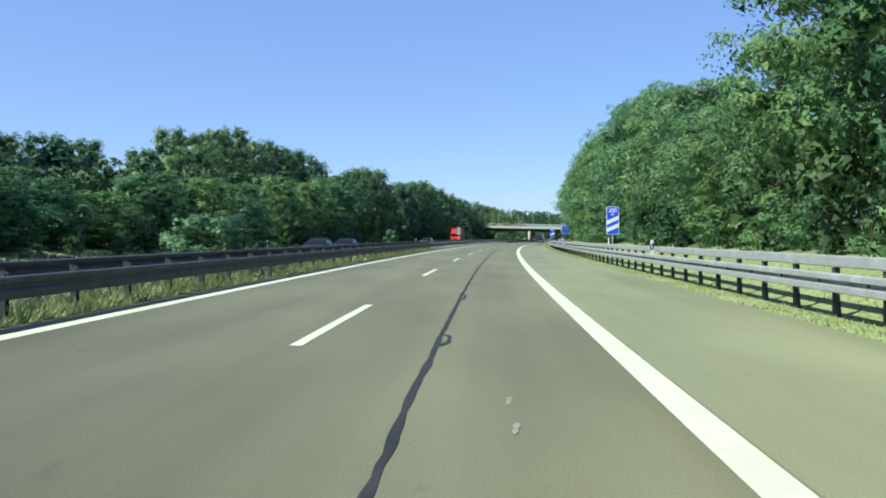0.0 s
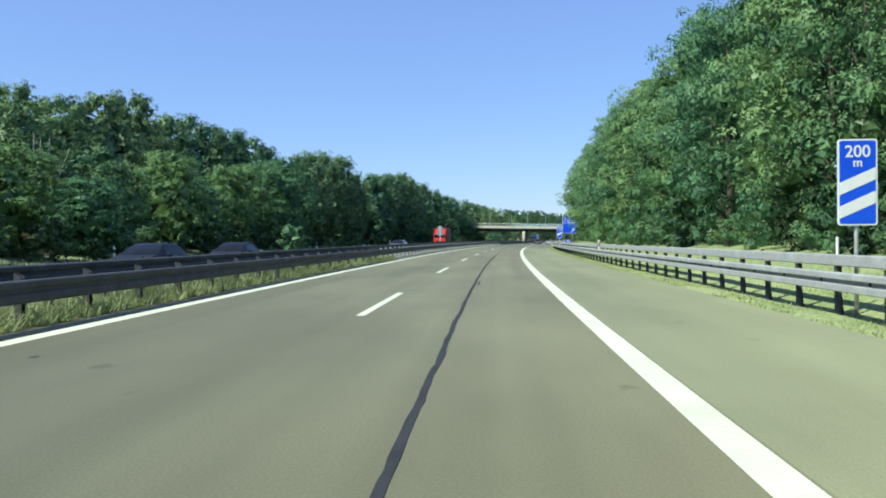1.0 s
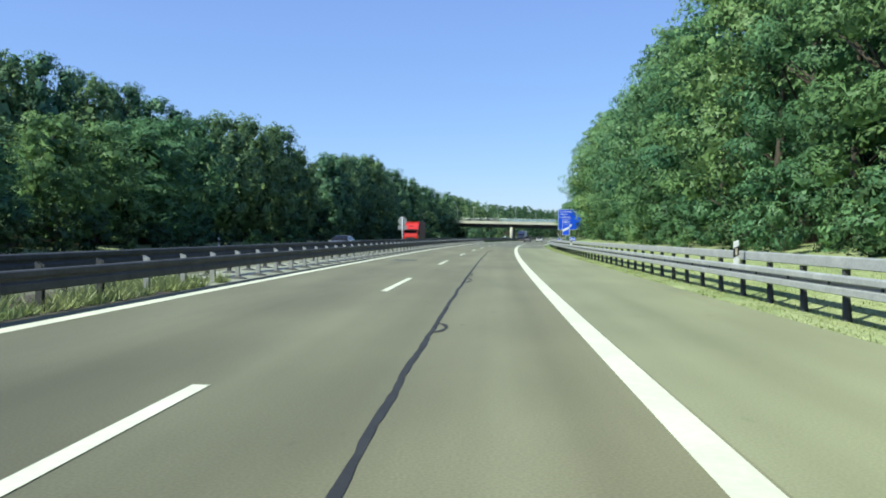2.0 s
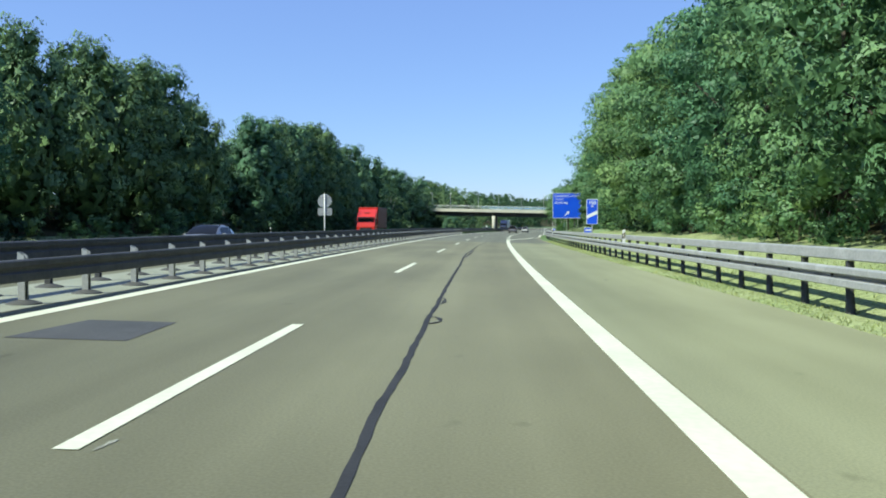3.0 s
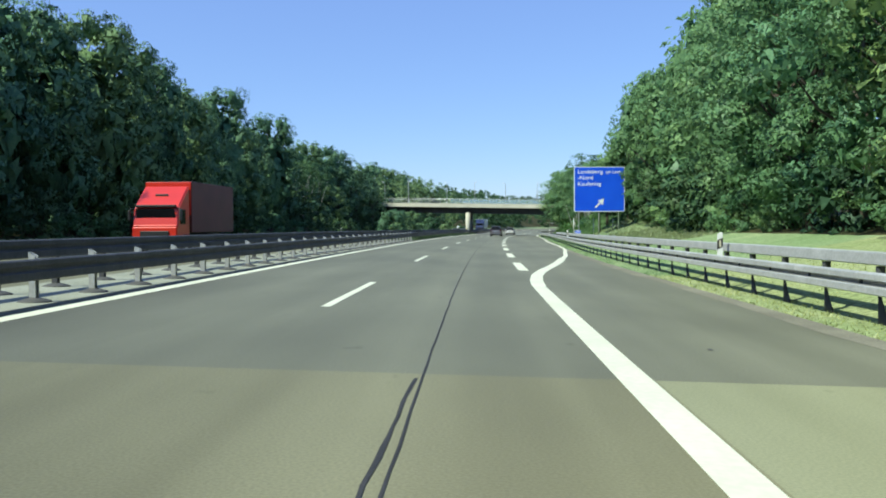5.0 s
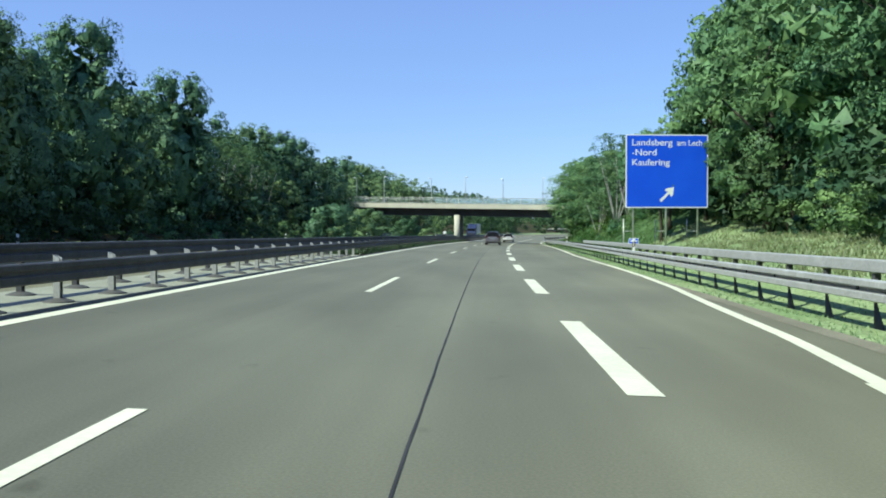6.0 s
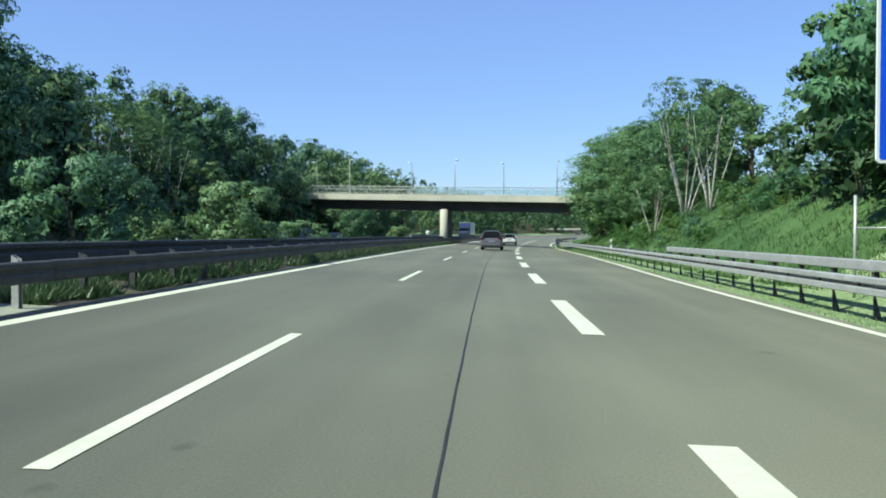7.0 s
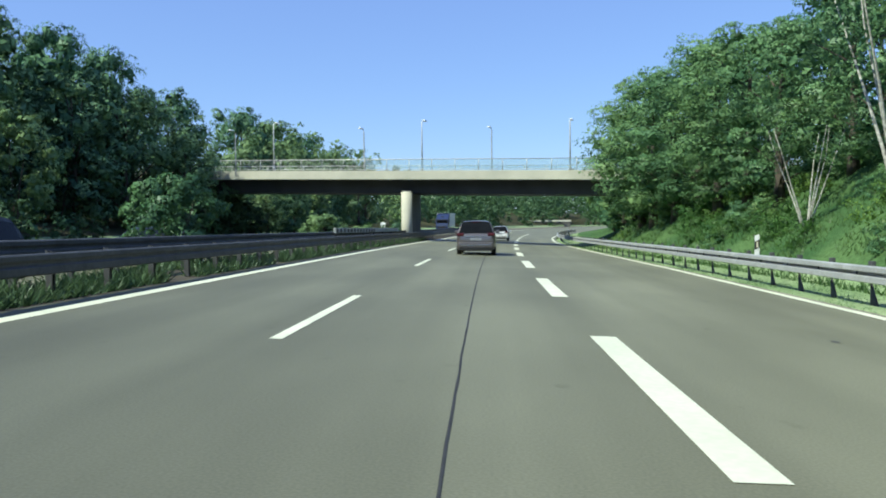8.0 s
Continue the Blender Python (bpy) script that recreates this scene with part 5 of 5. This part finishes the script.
for name_, label_, seed_, n_, a_, b_, mat_ in (("verge_grass", "short mown dry grass of the sunny verge", 31, 50000, 5, 186, M_GRASS), ("lush_verge_grass", "short green grass of the sunny verge", 37, 28000, 186, 325, M_GRASS_LUSH)):
    blades(name_, label_, seed_, n_, lambda r, n: a_ + (b_ - a_) * r.uniform(0, 1, n) ** 1.05,
           lambda r, s: edge_u(s) + 0.02 + r.uniform(0, 1, len(s)) ** 1.3 * np.where(s < 250, 4.2, 2.6), (0.025, 0.085), 0.014, mat_)
blades("bank_grass", "long green grass and nettles on the bank", 32, 34000, lambda r, n: r.uniform(246, 325, n),
       lambda r, s: bar_u(s) + 1.2 + r.uniform(0, 1, len(s)) ** 1.4 * 9, (0.08, 0.30), 0.022, M_NETTLE)
blades("dry_grass", "pale green and straw-coloured long grass on the bank", 33, 16000, lambda r, n: r.uniform(206, 246, n),
       lambda r, s: bar_u(s) + 2.0 + r.uniform(0, 1, len(s)) * np.interp(s, (206, 222), (4.0, 8.0)), (0.1, 0.3), 0.025, M_DRY)
blades("median_weeds", "green and straw-coloured weeds of the median", 34, 36000, lambda r, n: r.uniform(4, 86, n),
       lambda r, s: -4.22 - r.uniform(0, 1, len(s)) ** 1.4 * 2.0, (0.08, 0.40), 0.02, M_WEED_PALE, 0.7)
blades("tall_weeds", "dense dark green weeds between the median barriers", 36, 42000, lambda r, n: 236 + 94 * r.uniform(0, 1, n) ** 1.3,
       lambda r, s: -4.22 - r.uniform(0, 1, len(s)) ** 1.4 * 1.9, (0.10, 0.42), 0.022, M_WEED, 0.75)
blades("left_verge_grass", "grass strip along the shaded forest edge", 35, 16000, lambda r, n: r.uniform(10, 330, n),
       lambda r, s: -19.2 - r.uniform(0, 3.5, len(s)), (0.15, 0.5), 0.03, M_WEED)


# ---- vehicles ----
def paint(name, col, metal=0.35, rough=0.32):
    return surface(name, tuple(c * 0.9 for c in col), col, rough, metal, 1.5, 60, 0.0, 0.08, coat=0.6)


M_GLASS = surface("tinted_glass", (0.008, 0.009, 0.011), (0.014, 0.015, 0.017), 0.12, 0, 2, 20, 0.0, 0.05, spec=0.08)
M_TYRE = surface("rubber", (0.012, 0.012, 0.012), (0.03, 0.03, 0.03), 0.85, 0, 6, 60, 0.1, 0.2)
M_RIM = surface("alloy", (0.38, 0.38, 0.39), (0.5, 0.5, 0.51), 0.35, 0.8, 4, 40, 0.0, 0.1)
M_RED_LENS = surface("red_lens", (0.055, 0.010, 0.012), (0.085, 0.016, 0.018), 0.15, 0, 6, 40, 0.0, 0.1)
M_LAMP = surface("clear_lens", (0.7, 0.72, 0.74), (0.82, 0.84, 0.86), 0.12, 0.2, 6, 40, 0.0, 0.05)
M_TAUPE = paint("taupe_metallic", (0.19, 0.170, 0.168), 0.55, 0.28)
M_SILVER = paint("silver_metallic", (0.27, 0.275, 0.28), 0.35)
M_DARKCAR = surface("dark_car_paint", (0.016, 0.017, 0.02), (0.022, 0.024, 0.028), 0.42, 0.0, 1.5, 60, 0.0, 0.08, spec=0.12)
M_WHITECAR = paint("white_paint", (0.75, 0.76, 0.77), 0.0)
M_REDTRUCK = paint("red_paint", (0.62, 0.03, 0.015), 0.0, 0.35)
# truck box: the cab's red darkened, as its side lies in shade
M_RED_SHADE = surface("shade_toned_red", (0.085, 0.017, 0.014), (0.12, 0.024, 0.02), 0.6, 0, 0.8, 30, 0.05, 0.15)
M_BLUETRUCK = paint("blue_paint", (0.02, 0.032, 0.09), 0.0, 0.35)
M_CHROME = surface("bright_trim", (0.5, 0.5, 0.5), (0.6, 0.6, 0.6), 0.2, 0.9, 5, 30, 0.0, 0.05)


def wheel(parent, x, y, r, w):
    t = part("wheel", tube("tyre", [(-w / 2, 0, 0), (-w / 2 + 0.03, 0, 0), (w / 2 - 0.03, 0, 0), (w / 2, 0, 0)], [r * 0.93, r, r, r * 0.93], M_TYRE, 24), parent, pose(x, y, r))
    side = 1 if x > 0 else -1
    part("rim", tube("rim", [(side * (w / 2 - 0.01), 0, 0), (side * (w / 2 + 0.012), 0, 0)], [r * 0.64, r * 0.58], M_RIM, 20), t, None, "alloy rim")


def car(m, label, coat, L=4.6, Wd=1.82, H=1.62, style="mpv", category="car", group=""):
    """Local y runs forward, the tail lies at y = 0."""
    b = thing("car", m, label, category, group)
    hw, zb = Wd / 2, 0.62 * H
    if style == "mpv":
        st = [(0.0, .28, .78 * zb, .86), (0.03, .22, .96 * zb, .94), (0.12, .2, 1.0 * zb, .97), (0.22, .2, .84 * H, .985), (0.36, .2, .965 * H, 1.0), (0.7, .19, .99 * H, 1.0), (1.7, .18, H, 1.0), (2.5, .18, .985 * H, 1.0),
              (2.95, .18, .92 * H, 1.0), (3.75, .2, .70 * H, .98), (4.3, .22, .6 * H, .93), (4.55, .24, .5 * H, .84), (4.6, .3, .4 * H, .78)]
    else:
        st = [(0.0, .3, .74 * zb, .84), (0.04, .24, .95 * zb, .93), (0.30, .2, 1.0 * zb, .97), (0.62, .2, .88 * H, .985), (0.95, .2, .97 * H, 1.0), (1.5, .18, H, 1.0), (2.2, .18, .985 * H, 1.0), (2.6, .18, .92 * H, 1.0),
              (3.35, .18, .68 * H, .98), (3.9, .2, .62 * H, .95), (4.3, .22, .54 * H, .88), (4.55, .25, .46 * H, .8), (4.6, .32, .36 * H, .75)]
    rings = []
    for y, z0, zt, k in st:
        y *= L / 4.6
        w = hw * k
        zbelt = min(zb, zt - 0.03)
        cab = max(zt - zbelt, 0.0)
        wr = w * (0.97 - 0.25 * min(cab / (0.38 * H), 1))
        half = [(0, z0), (w * 0.80, z0), (w * 0.97, z0 + 0.10), (w, z0 + 0.5 * (zbelt - z0)), (w * 0.985, zbelt - 0.06), (w * 0.96, zbelt), (w * 0.945, zbelt + 0.10 * cab),
                (wr + 0.02, zbelt + 0.78 * cab), (wr - 0.06, zbelt + 0.95 * cab), (wr * 0.6, zt), (0, zt + 0.012)]
        rings.append([Vector((x, y, z)) for x, z in half] + [Vector((-x, y, z)) for x, z in reversed(half[1:-1])])
    n = len(rings[0])
    verts = [v for r in rings for v in r]
    faces = [(i * n + j, i * n + (j + 1) % n, (i + 1) * n + (j + 1) % n, (i + 1) * n + j) for i in range(len(rings) - 1) for j in range(n)]
    faces += [tuple(range(n - 1, -1, -1)), tuple((len(rings) - 1) * n + j for j in range(n))]
    bm = bmesh.new()
    bm.from_mesh(mesh_of("body", verts, faces))
    bmesh.ops.recalc_face_normals(bm, faces=bm.faces[:])
    part("body", bm_mesh("body", bm, coat, True), b)

    def pane(name, i0, i1, j0, j1, lab, off=0.008):
        vs, fs = [], []
        cols = [(j % n) for j in range(j0, j1 + 1)]
        for i in range(i0, i1 + 1):
            for j in cols:
                p = rings[i][j]
                c = Vector((0, p.y, 0.55 * H))
                out = (p - c).normalized()
                if i <= 4:
                    out = (out + Vector((0, -1.0, 0))).normalized()
                if i >= 7:
                    out = (out + Vector((0, 0.8, 0))).normalized()
                vs.append(p + out * off)
        k = len(cols)
        for i in range(i1 - i0):
            for j in range(k - 1):
                fs.append((i * k + j, i * k + j + 1, (i + 1) * k + j + 1, (i + 1) * k + j))
        bm2 = bmesh.new()
        bm2.from_mesh(mesh_of(name, vs, fs))
        bmesh.ops.recalc_face_normals(bm2, faces=bm2.faces[:])
        part(name, bm_mesh(name, bm2, M_GLASS, True), b, None, lab)

    top = 10
    pane("rear_window", 2, 4, top - 2, top + 2, "dark tinted rear window", 0.012)
    w0 = 7 if style == "mpv" else 6
    pane("windscreen", w0, w0 + 2, top - 2, top + 2, "dark windscreen")
    for lo in (6, n - 7):
        for i0, i1 in ((4, 5), (5, 6), (6, 7)):
            pane("side_window", i0, i1, lo, lo + 1, "dark side window")
    k = L / 4.6
    for x in (-hw + 0.11, hw - 0.11):
        wheel(b, x, 0.85 * k, 0.33, 0.22)
        wheel(b, x, 3.62 * k, 0.33, 0.22)
    for sx in (-1, 1):
        part("tail_light", box("tail_light", (0.34, 0.18, 0.17), M_RED_LENS, 0.05, (sx * (hw - 0.20), 0.085, zb - 0.05)), b, None, "red tail light")
        part("headlight", box("headlight", (0.34, 0.24, 0.15), M_LAMP, 0.04, (sx * (hw - 0.30), L - 0.19, 0.42 * H)), b, None, "clear headlight")
        part("mirror", box("mirror", (0.20, 0.12, 0.15), coat, 0.04, (sx * (hw + 0.09), 2.72 * k, zb + 0.06)), b)
        part("roof_rail", tube("roof_rail", [(sx * (hw * 0.70), 0.75 * k, H - 0.04), (sx * (hw * 0.70), 0.85 * k, H + 0.03), (sx * (hw * 0.70), 2.3 * k, H + 0.03), (sx * hw * 0.70, 2.4 * k, H - 0.04)], [0.016] * 4, M_BLACK, 6), b)
    part("rear_bumper", box("rear_bumper", (Wd * 0.88, 0.16, 0.26), coat, 0.05, (0, 0.03, 0.47)), b)
    part("lower_bumper", box("lower_bumper", (Wd * 0.86, 0.20, 0.22), M_BLACK, 0.04, (0, 0.07, 0.32)), b, None, "black lower bumper")
    part("number_plate", box("number_plate", (0.52, 0.012, 0.115), M_SIGNBACK, 0.003, (0, -0.01 if style == "mpv" else 0.0, zb * 0.74)), b, None, "plain pale number plate")
    part("trim_strip", box("trim_strip", (1.1, 0.02, 0.05), M_CHROME, 0.006, (0, 0.0, zb * 0.87)), b, None, "bright strip above the plate")
    part("bumper_strip", box("bumper_strip", (Wd * 0.74, 0.02, 0.04), M_CHROME, 0.006, (0, -0.055, 0.47)), b, None, "bright strip across the bumper")
    part("hatch_crease", box("hatch_crease", (Wd * 0.70, 0.015, 0.025), coat, 0.006, (0, 0.0, 0.64)), b)
    part("brake_light", box("brake_light", (0.34, 0.03, 0.03), M_RED_LENS, 0.006, (0, 0.30, H * 0.955)), b)
    part("grille", box("grille", (0.9, 0.05, 0.16), M_BLACK, 0.02, (0, L - 0.03, 0.36 * H)), b)
    return b


car(spot(294.0, 1.64, 0.01), "taupe metallic people carrier driving ahead in the lane", M_TAUPE, 4.6, 1.84, 1.62)
car(spot(338.5, 2.1, 0.01), "white hatchback on the motorway ahead", M_WHITECAR, 4.2, 1.78, 1.46, "hatch")


def oncoming(s, u, label, coat, **kw):
    return car(spot(s, u, 0.01, 180), label, coat, **kw)


oncoming(141.3, -11.7, "silver estate car on the oncoming carriageway", M_SILVER, L=4.45, H=1.47, style="hatch", group="oncoming cars")
oncoming(69.9, -12.0, "dark estate car on the oncoming carriageway", M_DARKCAR, L=4.6, H=1.42, style="hatch", group="oncoming cars")
oncoming(80.6, -12.0, "dark grey hatchback on the oncoming carriageway", M_DARKCAR, L=4.3, H=1.40, style="hatch", group="oncoming cars")
oncoming(273.9, -9.3, "dark people carrier on the oncoming carriageway", M_DARKCAR, L=4.7, H=1.7, group="oncoming cars")
oncoming(285.0, -9.3, "dark hatchback on the oncoming carriageway", M_DARKCAR, L=4.2, H=1.45, style="hatch", group="oncoming cars")


def truck(m, label, cab_mat, box_mat, length=7.3, H=3.85):
    """Local y runs forward, the cab's front lies at y = 0."""
    b = thing("truck", m, label, "truck")
    w = 2.46
    bm = bmesh.new()
    prof = [(-0.02, 0.55), (0.0, 1.35), (-0.10, 1.42), (-0.32, 2.32), (-0.40, 2.42), (-0.62, 2.62), (-1.75, 3.50), (-1.85, 3.50), (-1.85, 0.55)]
    lv = [bm.verts.new((-w / 2 + 0.06, y, z)) for y, z in prof]
    rv = [bm.verts.new((w / 2 - 0.06, y, z)) for y, z in prof]
    bm.faces.new(lv)
    bm.faces.new(rv[::-1])
    for i in range(len(prof)):
        j = (i + 1) % len(prof)
        bm.faces.new((lv[j], lv[i], rv[i], rv[j]))
    bmesh.ops.recalc_face_normals(bm, faces=bm.faces[:])
    bmesh.ops.bevel(bm, geom=bm.edges[:], offset=0.06, segments=3, affect="EDGES")
    cab = part("cab", bm_mesh("cab", bm, cab_mat), b)
    part("windscreen", poly_plate("windscreen", [(-1.06, -0.45), (1.06, -0.45), (1.0, 0.42), (-1.0, 0.42)], M_GLASS, 0.0, 0.01), cab, pose(0, -0.185, 1.87, 13.5, 0, 180), "dark windscreen")
    part("sun_visor", box("sun_visor", (2.1, 0.22, 0.13), M_BLACK, 0.03, (0, -0.22, 2.42)), cab)
    part("grille", box("grille", (1.5, 0.06, 0.30), M_BLACK, 0.03, (0, 0.02, 1.0)), cab)
    part("roof_badge", box("roof_badge", (0.7, 0.05, 0.14), M_BLACK, 0.03, (0, -1.05, 3.0)), cab)
    part("bumper", box("bumper", (2.36, 0.2, 0.42), cab_mat, 0.06, (0, 0.0, 0.5)), cab)
    for sx in (-1, 1):
        part("headlight", box("headlight", (0.42, 0.08, 0.18), M_LAMP, 0.03, (sx * 0.86, 0.09, 0.55)), cab, None, "clear headlight")
        part("mirror", box("mirror", (0.14, 0.12, 0.55), M_BLACK, 0.04, (sx * 1.34, -0.10, 1.95)), cab)
        part("mirror_arm", tube("mirror_arm", [(sx * 1.1, -0.25, 2.3), (sx * 1.34, -0.1, 2.26)], [0.025, 0.025], M_BLACK, 6), cab)
        part("side_window", poly_plate("side_window", [(-1.2, 1.5), (-0.42, 1.5), (-0.52, 2.25), (-1.2, 2.25)], M_GLASS, 0.0, 0.01), cab, pose(sx * (w / 2 - 0.052), 0, 0, 0, 0, 90), "dark side window")
    part("cargo_box", box("cargo_box", (2.5, length - 1.95, H - 1.05), box_mat, 0.03, (0, -1.98 - (length - 1.95) / 2, 1.05 + (H - 1.05) / 2)), b, None, "tall cargo box")
    part("front_panel", box("front_panel", (2.44, 0.04, H - 2.0), cab_mat, 0.015, (0, -1.94, 2.0 + (H - 2.05) / 2)), b, None, "painted front wall of the box")
    part("chassis", box("chassis", (0.9, length - 0.8, 0.25), M_BLACK, 0.02, (0, -length / 2 - 0.3, 0.85)), b)
    part("side_guard", box("side_guard", (2.3, length - 4.4, 0.4), M_BLACK, 0.02, (0, -length / 2 - 0.1, 0.72)), b)
    for x in (-1.08, 1.08):
        wheel(b, x, -1.2, 0.48, 0.28)
        wheel(b, x, -length + 1.5, 0.48, 0.30)
    return b


truck(spot(202.8, -14.25, 0.01, 180), "red box truck on the oncoming carriageway", M_REDTRUCK, M_RED_SHADE, 9.2, 3.75)
truck(spot(413, -13.2, 0.01, 180), "blue and white truck on the distant oncoming carriageway", M_BLUETRUCK, M_WHITECAR, 9.0, 3.7)
